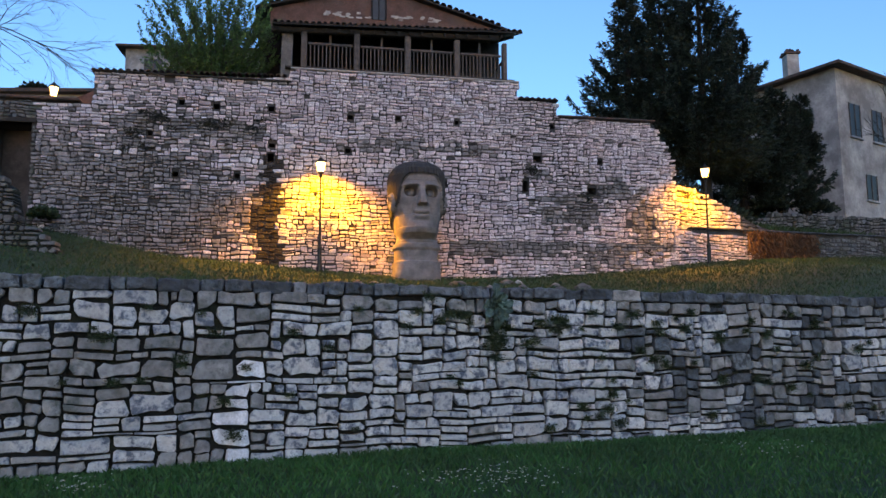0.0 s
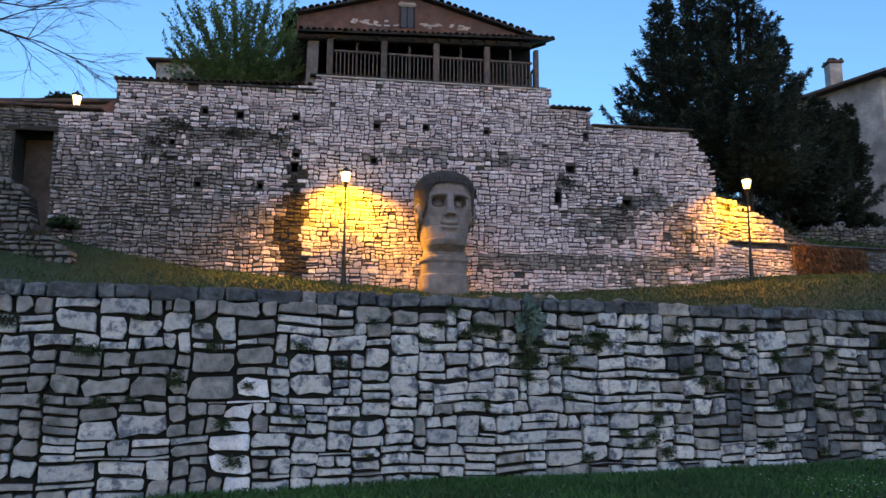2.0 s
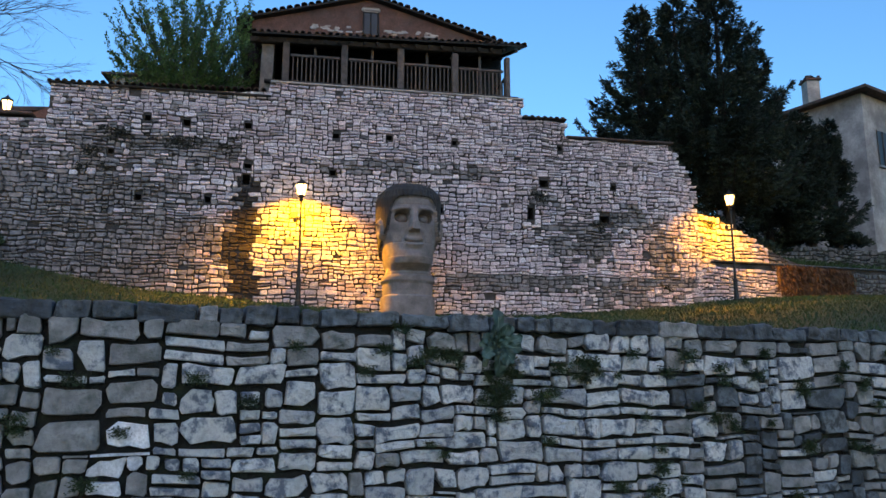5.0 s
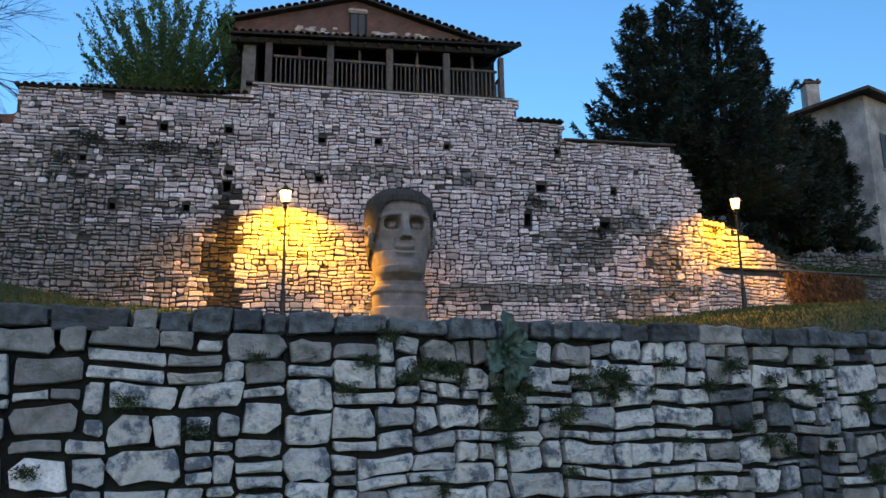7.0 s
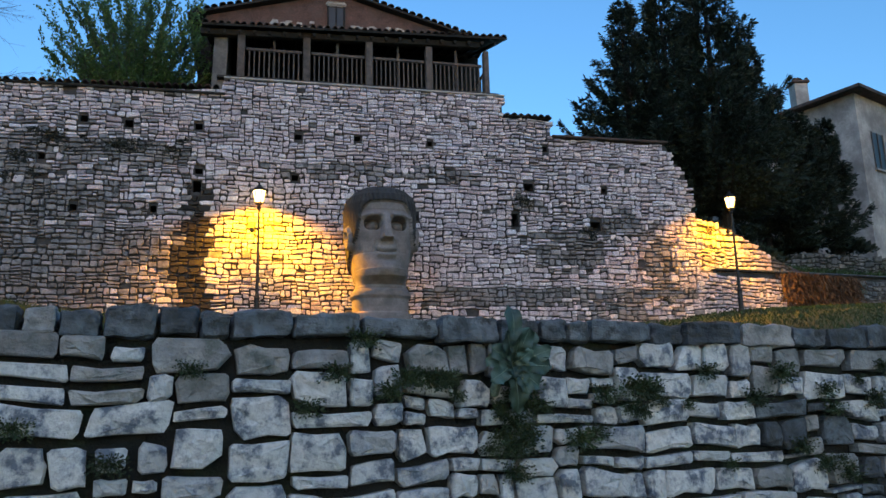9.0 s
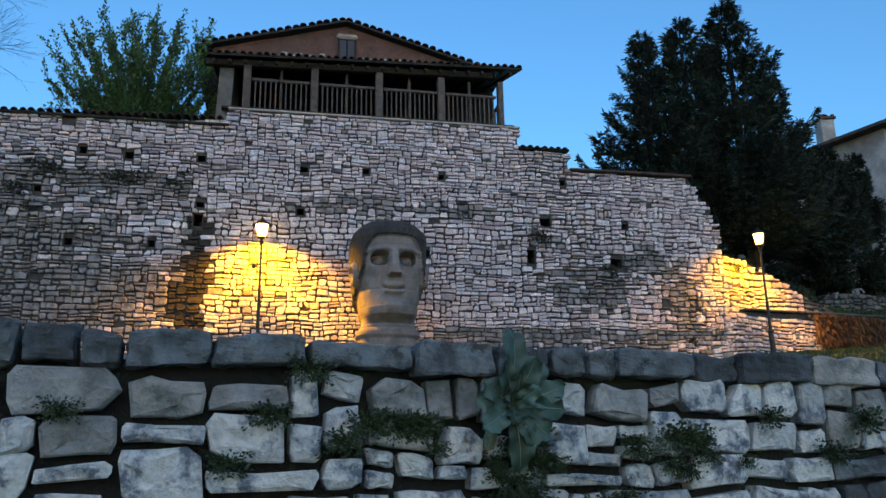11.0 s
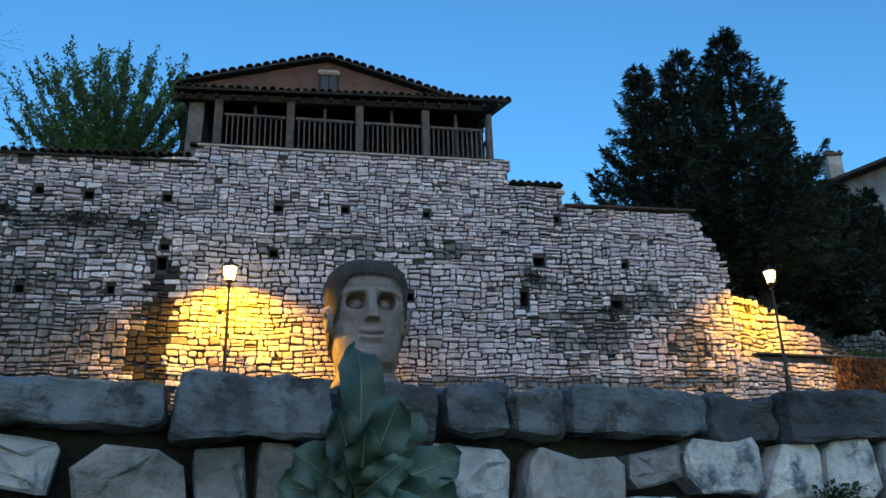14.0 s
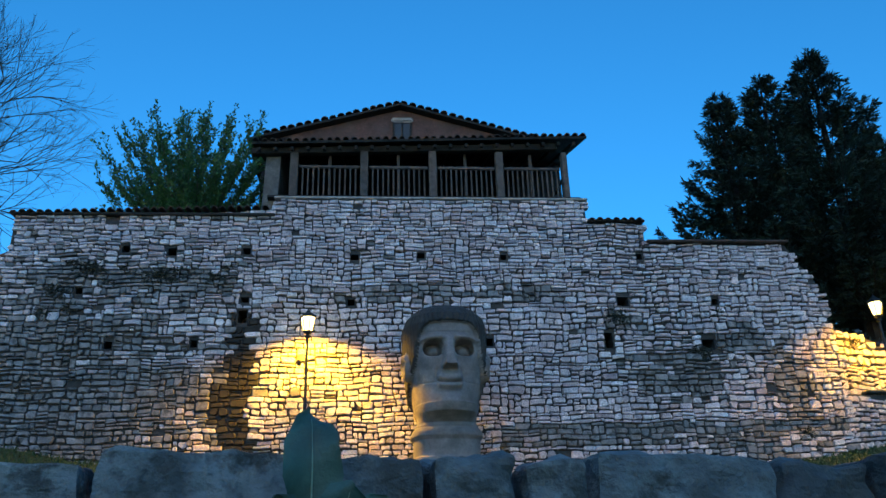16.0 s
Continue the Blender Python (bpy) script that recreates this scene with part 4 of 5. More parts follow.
def build_conifer(x, y, z, height, radius, seed, label, lean=0.0, base=0.12):
    """A trunk with tiers of branches; each branch is a flat, ragged spray of twigs that turns up at its tip."""
    rng = random.Random(seed)
    tree = empty("conifer", pose(x, y, z), label, "tree", "conifers behind the wall")
    tv, tf = [], []
    tube(tv, tf, (0, 0, -0.8), (lean * 0.4, 0, height * 0.5), 0.24, 0.15, 8)
    tube(tv, tf, (lean * 0.4, 0, height * 0.5), (lean, 0, height * 0.98), 0.15, 0.02, 8)
    lv, lf = [], []
    up = Vector((0, 0, 1))
    n = int(height * 18)
    for i in range(n):
        f = base + (1 - base) * (i + rng.random()) / n
        long_ = rng.choice((0.6, 0.75, 0.85, 0.95, 1.0, 1.2))
        r = radius * (1 - f) ** 0.95 * long_ + 0.18
        q = rng.uniform(0, 2 * math.pi)
        o = Vector((lean * f, 0, height * f))
        ahead = Vector((math.cos(q), math.sin(q), 0))
        side = Vector((-math.sin(q), math.cos(q), 0))
        rise = 0.10 + 0.55 * f + rng.uniform(-0.1, 0.2)
        nodes = [o + ahead * (r * a) + up * (r * (rise * a - 0.30 * math.sin(math.pi * a * 0.8) + 0.22 * a ** 3)) for a in (0.0, 0.25, 0.5, 0.75, 1.0)]
        for a, b in zip(nodes, nodes[1:]):
            tube(tv, tf, a, b, 0.02, 0.012, 3)
        for _ in range(int(10 + 22 * r)):
            a = 0.12 + 0.88 * rng.random() ** 0.75
            k = min(3, int(a * 4))
            p = nodes[k].lerp(nodes[k + 1], a * 4 - k)
            reach = (0.16 + 0.34 * r * (1.05 - a)) * rng.uniform(0.5, 1.1)
            d = (ahead * rng.uniform(0.5, 1.1) + side * rng.choice((-1, 1)) * rng.uniform(0.3, 1.0) + up * rng.uniform(-0.35, 0.45)).normalized()
            for m in range(int(5 + 14 * reach)):
                c = rng.random()
                w = p + d * (reach * c) + up * (-0.08 * c * reach + rng.uniform(-0.05, 0.05))
                leaf_quad(lv, lf, w, d + Vector((rng.uniform(-0.6, 0.6), rng.uniform(-0.6, 0.6), rng.uniform(-0.45, 0.6))), rng.uniform(0.10, 0.24), rng, 0.12)
    piece("trunk", tv, tf, M_DARKWOOD_SHADE, tree)
    piece("crown", lv, lf, M_NEEDLE, tree, "near-black feathery needle sprays")


def grow(verts, faces, p, d, length, r, depth, rng, tips, spread=0.5, droop=0.0, up=0.12):
    q = p + d * length
    tube(verts, faces, p, q, r, r * 0.7, 5 if depth > 2 else 4)
    if depth == 0:
        tips.append((p, q))
        return
    for k in range(rng.choice((2, 2, 3))):
        nd = (d + Vector((rng.uniform(-spread, spread), rng.uniform(-spread, spread), rng.uniform(-spread, spread) + up - droop))).normalized()
        grow(verts, faces, q if k < 2 else p.lerp(q, 0.6), nd, length * rng.uniform(0.68, 0.9), r * 0.66, depth - 1, rng, tips, spread, droop, up)


def build_leafy_tree(x, y, z, label, seed, size):
    """A round crown: many whips fan out from one low bole, each set with small new leaves."""
    rng = random.Random(seed)
    tree = empty("leafy_tree", pose(x, y, z), label, "tree")
    tv, tf, lv, lf = [], [], [], []

    def leaf_run(a, b, count):
        d = (b - a).normalized()
        for _ in range(count):
            spread = Vector((rng.gauss(0, 1), rng.gauss(0, 1), rng.gauss(0.3, 0.8)))
            leaf_quad(lv, lf, a.lerp(b, rng.random()) + spread * 0.03, d * 0.9 + spread * 0.4, rng.uniform(0.05, 0.11), rng, 0.34)

    def whip(p, tip, r, steps, leafy, sag):
        at, side = p, Vector((rng.uniform(-1, 1), rng.uniform(-1, 1), 0)) * 0.05
        nodes = [p]
        for k in range(1, steps + 1):
            t = k / steps
            b = p.lerp(tip, t) + side * math.sin(t * 5) + Vector((0, 0, -sag * math.sin(math.pi * t)))
            tube(tv, tf, at, b, r * (1.05 - t * 0.9), r * (1.05 - (t + 1 / steps) * 0.85), 4)
            if t > leafy:
                leaf_run(at, b, int((b - at).length * 66))
            nodes.append(b)
            at = b
        return nodes

    count = 110
    for k in range(count):
        q = k * 2.399963
        lift = -0.8 + 1.79 * (k + 0.5) / count
        flat = math.sqrt(max(0.0, 1 - lift * lift))
        reach = size * rng.uniform(0.80, 1.08)
        tip = Vector((math.cos(q) * flat * reach, math.sin(q) * flat * reach, 0.98 * size + lift * reach * 1.1))
        nodes = whip(Vector((0, 0, -0.2 + 0.4 * rng.random())), tip, 0.035, 7, 0.5, 0.06 * size * (1 - lift))
        for _ in range(9):
            i = rng.randint(2, 6)
            p = nodes[i].lerp(nodes[i + 1], rng.random())
            away = (nodes[i + 1] - nodes[i]).normalized() + Vector((rng.uniform(-0.6, 0.6), rng.uniform(-0.6, 0.6), rng.uniform(0.0, 0.6)))
            whip(p, p + away.normalized() * size * rng.uniform(0.16, 0.34), 0.012, 3, 0.0, 0.0)
    piece("trunk", tv, tf, M_BARK, tree)
    piece("crown", lv, lf, M_LEAF, tree, "young light green leaves on upright twigs")


def build_bare_tree(x, y, z, label, seed, size, lean=(0.25, 0, 1), depth=7):
    rng = random.Random(seed)
    tree = empty("bare_tree", pose(x, y, z), label, "tree")
    tv, tf, tips = [], [], []
    grow(tv, tf, Vector((0, 0, -0.5)), Vector(lean).normalized(), size * 0.28, size * 0.015, depth, rng, tips, 0.55, up=0.05)
    piece("trunk", tv, tf, M_BARK, tree)


def build_rosette(s, y, z):
    """The big-leaved weed that grows out of the retaining wall, leaning out to the light."""
    rng = random.Random(41)
    plant = empty("rosette_plant", NEAR @ Matrix.Translation((s, y, z)), "large grey-green broad-leaved weed rooted in the wall", "plant")
    axis, rise, side = Vector((0, -1, 0)), Vector((0, 0, 1)), Vector((1, 0, 0))
    crown = Vector((0.06, 0, 0.06))
    # heading from upright, opening from the axis, length and half width of each leaf
    leaves = [(0, 1.52, 0.365, 0.048), (-20, 1.2, 0.22, 0.040), (16, 1.1, 0.25, 0.046), (34, 1.35, 0.24, 0.046), (68, 1.4, 0.26, 0.046), (96, 1.25, 0.24, 0.05),
              (128, 1.35, 0.22, 0.046), (176, 1.45, 0.29, 0.056), (152, 1.2, 0.20, 0.04), (-120, 1.15, 0.21, 0.05), (-84, 1.4, 0.19, 0.046), (-58, 1.3, 0.19, 0.046),
              (-2, 0.95, 0.20, 0.034), (48, 0.8, 0.16, 0.036), (-40, 0.75, 0.13, 0.032), (-172, 0.8, 0.10, 0.036)]
    turn = 0
    for heading, open_, length_, wide_ in leaves:
        turn += 1
        phi = radians(heading + rng.uniform(-3, 3))
        low = max(0.0, -math.cos(phi))
        open_i = open_ + rng.uniform(-0.06, 0.06)
        length = length_
        wide = wide_ * rng.uniform(0.95, 1.08)
        spoke = rise * math.cos(phi) + side * math.sin(phi)
        across = axis.cross(spoke).normalized()
        nu, nv = 16, 8
        vs, fs, rv = [], [], []
        at = crown.copy()
        back = 0.9 if length > 0.35 else 0.0
        bend = rng.uniform(0.0, 0.3) * (1 - max(0.0, math.cos(phi))) + 0.3 * low + 0.05
        for a in range(nu + 1):
            t = a / nu
            theta = open_i - 0.45 * (1 - t) ** 2 + bend * t ** 1.6 + back * max(0.0, t - 0.68) / 0.32
            along = axis * math.cos(theta) + spoke * math.sin(theta)
            up = axis * math.sin(theta) - spoke * math.cos(theta)
            if a:
                at = at + along * (length / nu)
            w = wide * (0.22 + 0.78 * math.sin(0.5 * math.pi * min(1.0, t / 0.62)) ** 1.6) * math.sqrt(max(0.0, 1 - max(0.0, (t - 0.62) / 0.38) ** 2.6)) + 0.003
            for b in range(nv + 1):
                c = 2 * b / nv - 1
                wave = 0.017 * math.sin(5.5 * t * math.pi + 1.5 * c + turn * 1.7) * abs(c) ** 1.6
                fold = 0.42 * w * abs(c) ** 1.3 * (1 - 0.6 * t)
                edge = 1 + 0.11 * math.sin(t * 13 + turn * 2.1 + 2.5 * c) * abs(c) + 0.05 * math.sin(t * 31 + turn) * abs(c)
                vs.append(at + across * (c * w * edge) + up * (fold + wave))
            rv.append(at + up * 0.0035)
        for a in range(nu):
            for b in range(nv):
                k = a * (nv + 1) + b
                fs.append((k, k + nv + 1, k + nv + 2, k + 1))
        leaf = piece("leaf", vs, fs, M_ROSETTE, plant, smooth=True)
        tv, tf = [], []
        for a in range(nu - 1):
            tube(tv, tf, rv[a], rv[a + 1], 0.0034 * (1 - 0.055 * a), 0.0034 * (0.945 - 0.055 * a), 5)
        piece("midrib", tv, tf, M_RIB, leaf, "pale midrib")
    sv, sf = [], []
    tube(sv, sf, (0, 0.12, -0.10), (0, 0.02, 0.02), 0.03, 0.025, 7)
    tube(sv, sf, (0, 0.02, 0.02), (0.06, 0, 0.065), 0.024, 0.012, 7)
    piece("stem", sv, sf, M_RIB, plant, "thick pale stem")


def weed_mesh(seed, leaves, size, mat, spread, blade=1.0):
    rng = random.Random(seed)
    vs, fs = [], []
    for _ in range(leaves):
        d = Vector((rng.uniform(-1, 1) * spread, -abs(rng.gauss(0, 0.35)), rng.uniform(-0.9, 0.8)))
        p = d * size * rng.random() ** 0.7
        leaf_quad(vs, fs, p, d + Vector((rng.uniform(-0.5, 0.5), rng.uniform(-0.5, 0.2), rng.uniform(-0.5, 0.5))), rng.uniform(0.012, 0.03) * blade * (size / 0.1) ** 0.5, rng)
    return mesh_of("weed", vs, fs, mat)


def build_weeds():
    rng = random.Random(77)
    kinds = [weed_mesh(i, 520, 0.10, M_WEED, 1.5) for i in range(4)]
    spots = [(-0.05, 2.08), (0.35, 2.05), (0.62, 1.82), (-0.5, 2.0), (1.75, 2.0), (1.95, 1.98), (2.5, 2.02), (0.7, 1.62), (-1.45, 1.75), (-2.9, 2.12), (-3.1, 1.55), (-1.9, 1.2), (0.2, 1.3), (1.2, 1.4), (3.2, 1.6), (3.6, 2.0), (4.2, 1.3), (5.0, 1.9), (2.4, 1.3), (-0.2, 2.37), (-1.1, 2.2)]
    spots += [(0.62, 1.95), (0.70, 1.9), (0.55, 1.75), (0.75, 1.78)]
    spots += [(rng.uniform(-5, 8), rng.uniform(0.65, 2.2)) for _ in range(46)] + [(rng.uniform(2.0, 6.5), rng.uniform(0.9, 2.25)) for _ in range(26)]
    for s0, s1, z0, z1, count in [(0.02, 0.36, 2.12, 2.18, 7), (1.3, 1.75, 2.05, 2.12, 5), (0.5, 0.9, 1.98, 2.12, 6)]:
        spots += [(rng.uniform(s0, s1), rng.uniform(z0, z1)) for _ in range(count)]
    for s, z in spots:
        ob = new("wall_weed", rng.choice(kinds))
        k = rng.uniform(0.4, 0.9)
        ob.matrix_world = NEAR @ Matrix.Translation((s, -0.02, z)) @ Matrix.Diagonal((k, k, k, 1))
        tagged(ob, "small dark green weed in a wall joint", "weed", "weeds in the wall joints")
    # russet creeper over the low side wall
    vs, fs = [], []
    for _ in range(5200):
        s, z = rng.uniform(3.6, 7.0) + rng.gauss(0, 0.2), 5.3 + 1.2 * rng.random() ** 0.7
        p = SIDE @ Vector((s, -0.03 - abs(rng.gauss(0, 0.05)), z + 0.02))
        leaf_quad(vs, fs, p, Vector((rng.uniform(-0.3, 0.3), rng.uniform(-0.4, 0.05), rng.uniform(-1.6, -0.2))), rng.uniform(0.10, 0.3), rng, 0.1)
    tagged(piece("creeper", vs, fs, M_RUST), "dry russet creeper hanging over the low wall", "plant")
    # tufts growing out of the castle wall
    big = [weed_mesh(20 + i, 420, 0.34, M_TUFT, 1.5, 2.4) for i in range(3)]
    for s, z, k in [(3.3, 8.3, 0.9), (5.3, 7.35, 0.8), (-9.6, 9.55, 1.0), (-8.0, 9.4, 0.9), (-7.5, 9.45, 0.8), (-6.6, 9.35, 0.7), (7.6, 5.35, 0.6), (-10.3, 9.0, 0.8), (-10.5, 8.5, 0.6), (-9.9, 8.6, 0.6), (5.9, 8.4, 0.5), (9.3, 7.6, 0.5)] + [(rng.uniform(-10.6, -6.0), rng.uniform(9.15, 9.75), rng.uniform(0.3, 0.6)) for _ in range(9)]:
        ob = new("wall_tuft", rng.choice(big))
        ob.matrix_world = FAR @ Matrix.Translation((s, 0.0, z)) @ Matrix.Diagonal((k * 0.8, k * 0.4, k * 0.8, 1))
        tagged(ob, "dark dry tuft growing from the castle wall", "weed", "tufts on the castle wall")


def build_bush(x, y, z, r, seed, label, mat):
    rng = random.Random(seed)
    vs, fs = [], []
    for _ in range(int(1500 * r)):
        d = Vector((rng.gauss(0, 1), rng.gauss(0, 1), abs(rng.gauss(0, 0.8)))).normalized()
        k = r * (0.55 + 0.45 * rng.random()) * (0.8 + 0.4 * noise.noise(d * 2.5 + Vector((seed, 0, 0))))
        leaf_quad(vs, fs, Vector((x, y, z)) + Vector((d.x * k, d.y * k, d.z * k * 0.7)), d + Vector((rng.uniform(-0.7, 0.7), rng.uniform(-0.7, 0.7), 0.3)), rng.uniform(0.08, 0.2), rng)
    tagged(piece("bush", vs, fs, mat), label, "bush")


# ---- rocks and ruins on the terrace ----
def build_rocks():
    rng = random.Random(90)
    spots = [(rng.uniform(-1.2, 5.5), rng.uniform(0.5, 1.4), rng.uniform(0.08, 0.2)) for _ in range(46)] + [(rng.uniform(-3.0, 4.0), rng.uniform(9.0, 14.0), rng.uniform(0.10, 0.2)) for _ in range(14)]
    spots += [(-4.45, 0.55, 0.16), (1.1, 8.5, 0.2)]
    for x, back, r in spots:
        y = near_y(x) + back
        bm = bmesh.new()
        bmesh.ops.create_icosphere(bm, subdivisions=1, radius=1)
        for v in bm.verts:
            k = 1 + 0.35 * noise.noise(v.co * 1.3 + Vector((x * 3, y, r * 40)))
            v.co = Vector((v.co.x * r * 1.5 * k, v.co.y * r * k, v.co.z * r * 0.75 * k))
        ob = part("rock", bm, M_RUINED_SHADED if rng.random() < 0.9 else M_NEAR)
        ob.matrix_world = pose(x, y, terrace_z(x, y) + r * 0.15, 0, 0, rng.uniform(0, 180))
        tagged(ob, "loose weathered limestone rock in the grass", "rock", "loose rocks on the terrace")


def build_ruin(name, frame_m, top, length, label, seed):
    rng = random.Random(seed)
    outline = [(0, top[0][1] - 2.4), (length, top[0][1] - 2.4)] + [(s, z - 0.06) for s, z in top[::-1]]
    ob = profile_body(name, frame_m, outline, 0.05, 0.6, M_SOIL)
    tagged(ob, label, "wall", kind="structure")
    z0 = top[0][1] - 2.4
    stones = []
    for a, b, c, d in pack(length, max(z for _, z in top) - z0, 0.05, [3, 4, 5, 6, 7, 8], [2, 3, 3, 4], rng, []):
        if b + z0 > lerp_table((a + c) / 2, top) - 0.06:
            continue
        v, f = stone(a, b + z0, c, d + z0, 0.03, rng.uniform(-0.02, 0.05), rng, 0.34, depth=0.4, wave=0.06, rings=1)
        stones.append((((a + c) / 2, (b + d) / 2), v, f))
    masonry(stones, frame_m, ob, lambda c: M_RUINED_SHADED, lambda c: c[1] > 1.9, "masonry", "weathered grey rubble")


# ---- neighbouring houses ----
def build_neighbour(name, corner, dirs, sizes, z0, z1, label, windows, chimney=None, over=0.55):
    """A plastered house seen at its corner; dirs are the headings of its two faces in degrees."""
    u = Vector((math.cos(radians(dirs[0])), math.sin(radians(dirs[0])), 0))
    w = Vector((math.cos(radians(dirs[1])), math.sin(radians(dirs[1])), 0))
    m = Matrix(((u.x, w.x, 0, corner[0]), (u.y, w.y, 0, corner[1]), (0, 0, 1, 0), (0, 0, 0, 1)))
    house = empty(name, Matrix.Translation((corner[0], corner[1], z0)), label, "house")
    inv = Matrix.Translation((corner[0], corner[1], z0)).inverted()

    def add(nm, bm, mat, parent=house, lab=""):
        bm.transform(inv @ m)
        bmesh.ops.recalc_face_normals(bm, faces=bm.faces)
        return part(nm, bm, mat, parent, lab)

    a, b = sizes
    wall = add("wall", box((0, 0, z0 - 1), (a, b, z1)), M_PLASTER, lab="grey stained plaster wall")
    bm = bmesh.new()
    q = [bm.verts.new(p) for p in ((-over, -over, z1), (a + over, -over, z1), (a + over, b + over, z1), (-over, b + over, z1))]
    t = [bm.verts.new((p.co.x, p.co.y, z1 + 0.14)) for p in q]
    k = min(a, b) / 2
    r0, r1 = ((k, b / 2), (a - k, b / 2)) if a >= b else ((a / 2, k), (a / 2, b - k))
    zr = z1 + 0.14 + 0.36 * k
    p0, p1 = bm.verts.new((*r0, zr)), bm.verts.new((*r1, zr))
    bm.faces.new(q[::-1])
    for i in range(4):
        bm.faces.new((q[i], q[(i + 1) % 4], t[(i + 1) % 4], t[i]))
    if a >= b:
        for f in ((t[0], t[1], p1, p0), (t[1], t[2], p1), (t[2], t[3], p0, p1), (t[3], t[0], p0)):
            bm.faces.new(f)
    else:
        for f in ((t[0], t[1], p0), (t[1], t[2], p1, p0), (t[2], t[3], p1), (t[3], t[0], p0, p1)):
            bm.faces.new(f)
    roof = add("roof", bm, M_TILE, lab="dark hipped tile roof with deep eaves")
    for face, c, zc, ww, hh in windows:
        def rect(c0, c1, za, zb, y0, y1):
            return box((c0, y0, za), (c1, y1, zb), 0.01) if face == 0 else box((y0, c0, za), (y1, c1, zb), 0.01)
        win = add("window", rect(c - ww / 2, c + ww / 2, zc - hh / 2, zc + hh / 2, -0.02, 0.05), M_PANE, lab="dark window")
        for e in (-ww / 2 - 0.07, -0.03, ww / 2):
            add("frame", rect(c + e, c + e + 0.07, zc - hh / 2, zc + hh / 2, -0.05, -0.021), M_WOOD, win)
        add("sill", rect(c - ww / 2 - 0.12, c + ww / 2 + 0.12, zc - hh / 2 - 0.1, zc - hh / 2, -0.12, 0.05), M_PLASTER, win)
    if chimney:
        cx, cy, cz = chimney
        bm = box((cx - 0.33, cy - 0.33, z1), (cx + 0.33, cy + 0.33, cz - 0.35), 0.02)
        bm.transform(Matrix.Translation((0, 0, -z0)) @ Matrix.Translation((-corner[0], -corner[1], 0)))
        stack = part("chimney", bm, M_PLASTER, roof, "pale plastered chimney")
        bm = box((cx - 0.42, cy - 0.42, cz - 0.35), (cx + 0.42, cy + 0.42, cz - 0.22), 0.02)
        lathe([(0.35, cz - 0.12), (0.06, cz + 0.05)], 4, bm, Matrix.Translation((cx, cy, 0)))
        for ex, ey in ((-0.3, -0.3), (0.3, -0.3), (0.3, 0.3), (-0.3, 0.3)):
            add_box(bm, (cx + ex - 0.06, cy + ey - 0.06, cz - 0.22), (cx + ex + 0.06, cy + ey + 0.06, cz - 0.10))
        bm.transform(Matrix.Translation((-corner[0], -corner[1], -z0)))
        part("chimney_cap", bm, M_TILE, stack, "dark chimney cap")


# ---- everything in its place ----
build_house()
build_statue()
LAMPS = [(-4.03, 25.98, 4.55, 7.96), (9.68, 28.95, 4.95, 8.36), (-13.2, 26.3, 9.2, 10.72)]
for lx, ly, lz, lit in LAMPS:
    build_street_lamp(lx, ly, lz, lit)
lamp_light(-4.03, 25.98, 8.06, 2300)
lamp_light(9.68, 28.95, 8.46, 1400)
lamp_light(-13.2, 26.3, 10.81, 200)

build_conifer(10.75, 32.0, 7.6, 10.3, 3.3, 1, "tall dark conifer with ragged outline behind the wall")
build_conifer(9.3, 32.6, 8.4, 9.2, 2.9, 2, "dark conifer crowded beside a taller one")
build_conifer(7.9, 32.8, 8.8, 8.3, 2.7, 5, "dark conifer with low spreading branches")
build_conifer(13.3, 34.8, 7.4, 8.8, 2.7, 3, "dark conifer with upswept branches")
build_conifer(14.9, 34.6, 7.4, 6.0, 2.0, 6, "shorter dark conifer behind the side wall")
build_conifer(16.1, 34.9, 7.4, 5.6, 1.0, 4, "slim small dark conifer near the plastered house", base=0.42)
build_leafy_tree(-8.5, 28.9, 10.9, "bushy tree in fresh green leaf behind the wall", 12, 2.4)
build_bare_tree(-25.0, 32.5, 9.6, "tall bare tree with fine drooping twigs", 31, 15.0, (0.04, 0.0, 1), 9)
build_bare_tree(-25.2, 33.5, 9.4, "bare tree with a dense tangle of fine twigs", 35, 14.0, (0.06, 0.0, 1), 9)
build_bare_tree(21.5, 36.0, 8.0, "slim bare tree in front of the plastered house", 33, 6.5, (0.05, 0, 1), 6)
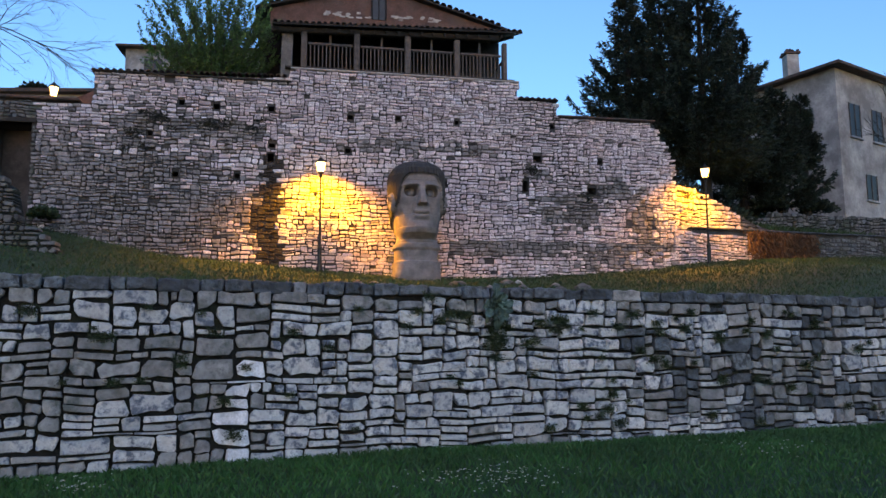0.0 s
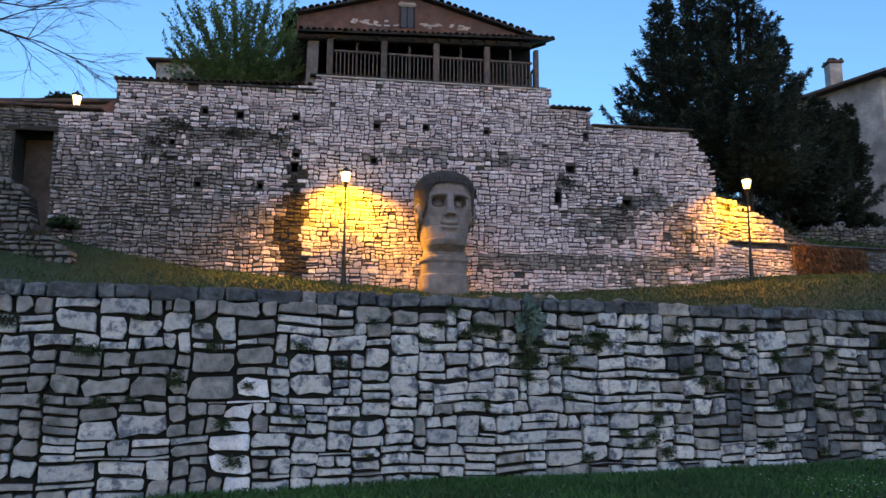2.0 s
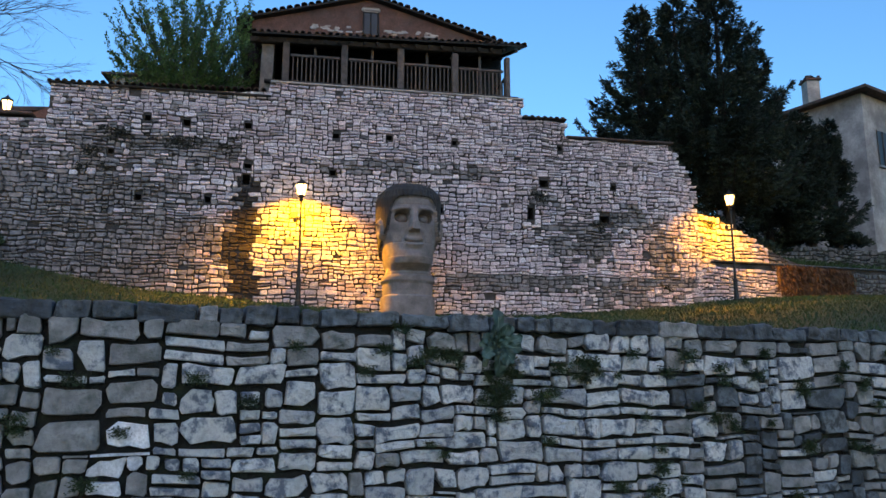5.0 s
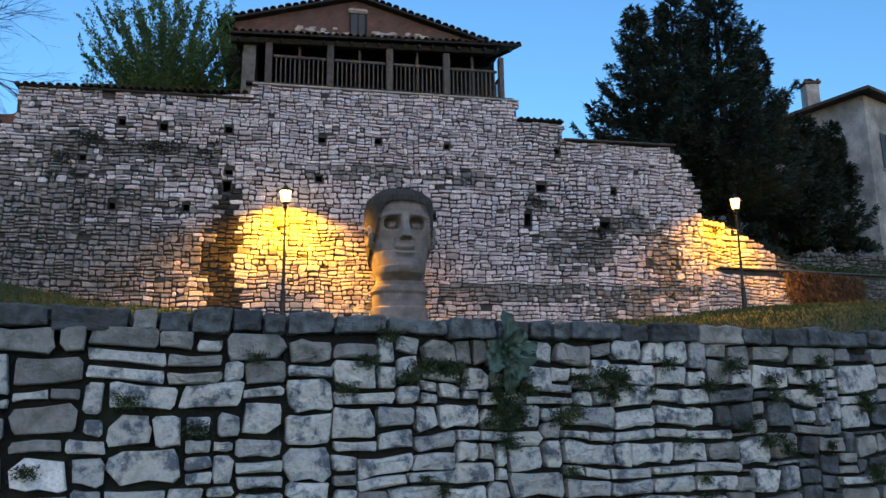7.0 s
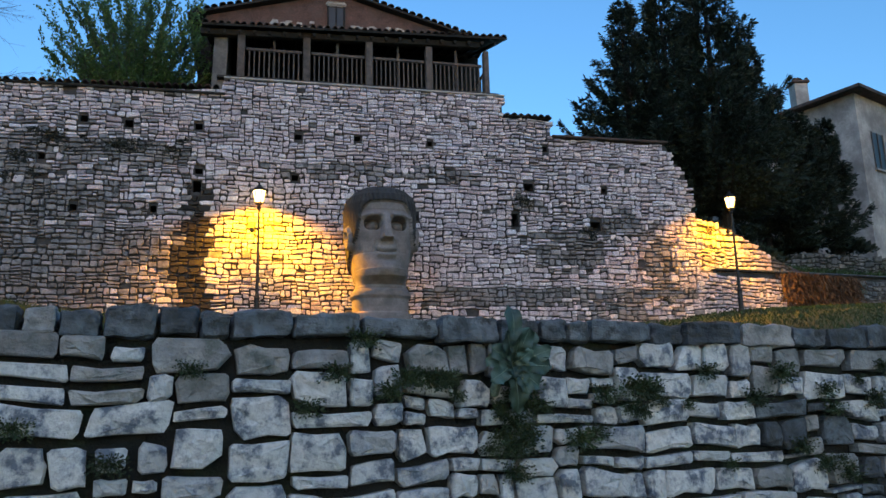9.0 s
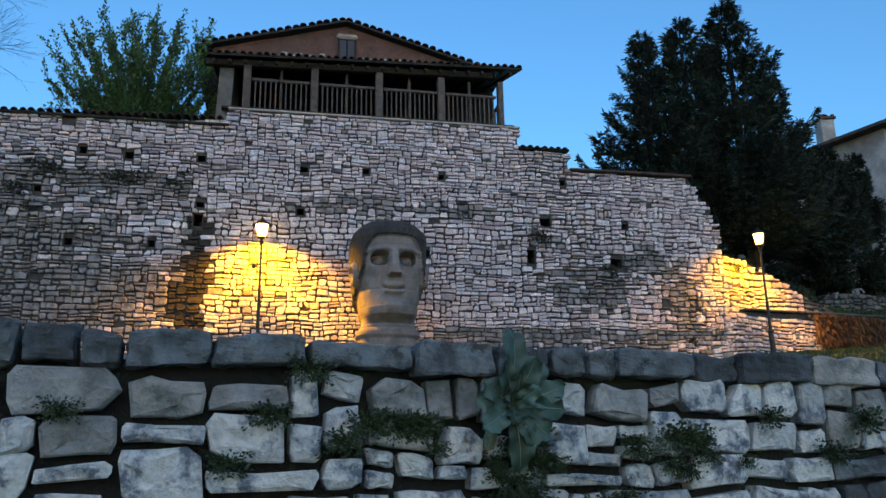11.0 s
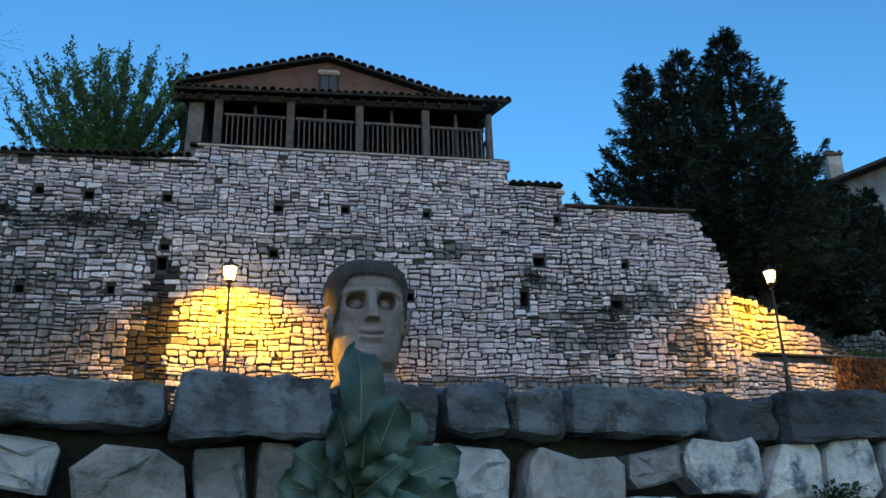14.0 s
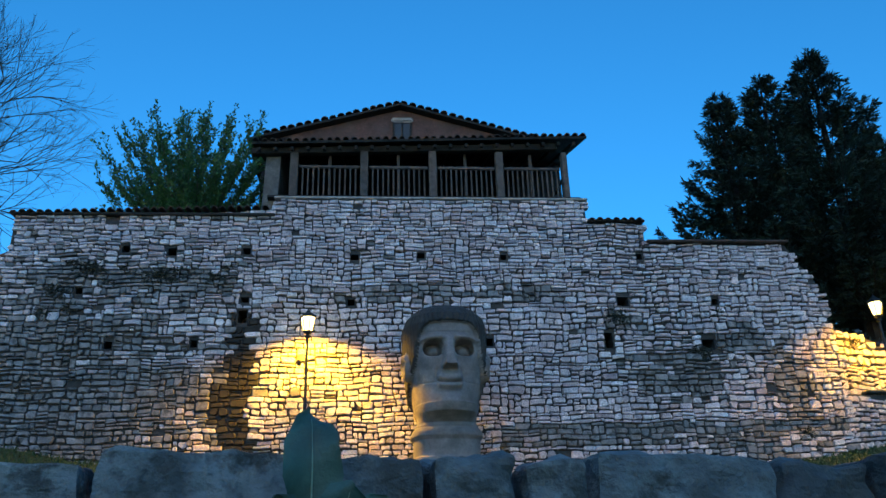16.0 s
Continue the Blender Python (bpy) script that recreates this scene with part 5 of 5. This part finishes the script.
build_neighbour("plastered_house", (19.3, 37.9), (34, 122), (9.5, 8.5), 7.6, 15.65, "grey plastered old house with a hipped tile roof", [(0, 1.5, 13.2, 0.9, 1.7), (0, 3.6, 13.2, 0.9, 1.7), (0, 2.6, 9.9, 0.9, 1.3)], (19.2, 42.4, 18.35))
build_neighbour("distant_house", (-22.0, 53.5), (6, 96), (13.0, 9.0), 12.0, 23.15, "pale distant house with a dark roof behind the wall", [(0, 1.9, 21.95, 1.1, 0.95), (0, 6.0, 21.95, 1.1, 0.95)])
build_neighbour("outbuilding", (-30.0, 30.5), (2, 92), (16.4, 5.0), 9.0, 12.2, "low stone outbuilding with a dark tile roof", [(0, 14.0, 10.9, 0.5, 0.6)], None, 0.35)
build_ruin("wall_bank", Matrix.Translation((12.4, 33.0, 0)) @ Matrix.Rotation(0.28, 4, "Z"), [(0, 7.3), (1.5, 7.5), (3.5, 7.7), (5.5, 7.6), (8.0, 7.7)], 8.0, "rough rubble bank wall below the plastered house", 62)
build_bush(14.3, 34.3, 7.9, 0.9, 5, "low dark bush on the bank", M_NEEDLE)
build_bush(16.6, 35.0, 7.9, 0.9, 6, "low dark bush on the bank", M_NEEDLE)
build_bush(9.4, 31.4, 7.6, 1.3, 8, "dark bush behind the broken wall", M_NEEDLE)
build_bush(11.6, 32.6, 7.0, 1.3, 9, "dark bush under the conifers", M_NEEDLE)
build_bush(-16.6, 31.6, 12.4, 0.7, 11, "dark ivy bush behind the outbuilding roof", M_NEEDLE)
build_bush(-14.9, 31.8, 12.2, 0.5, 12, "dark ivy bush behind the outbuilding roof", M_NEEDLE)
build_bush(-12.4, 24.5, 6.0, 0.5, 7, "small dark bush at the wall foot", M_WEED)
build_ruin("wall_ruin", Matrix.Translation((-12.6, 20.3, 0)) @ Matrix.Rotation(0.1, 4, "Z"), [(0, 6.7), (0.7, 6.6), (1.35, 6.2), (1.6, 5.15), (2.2, 4.9), (2.6, 4.5)], 2.6, "low ruined rubble wall on the grass slope", 61)
build_rocks()
build_grass()
build_bank_grass()
build_flowers()
build_rosette(0.60, -0.10, 2.16)
build_weeds()
build_castle_wall()
build_side_walls()
build_near_wall()
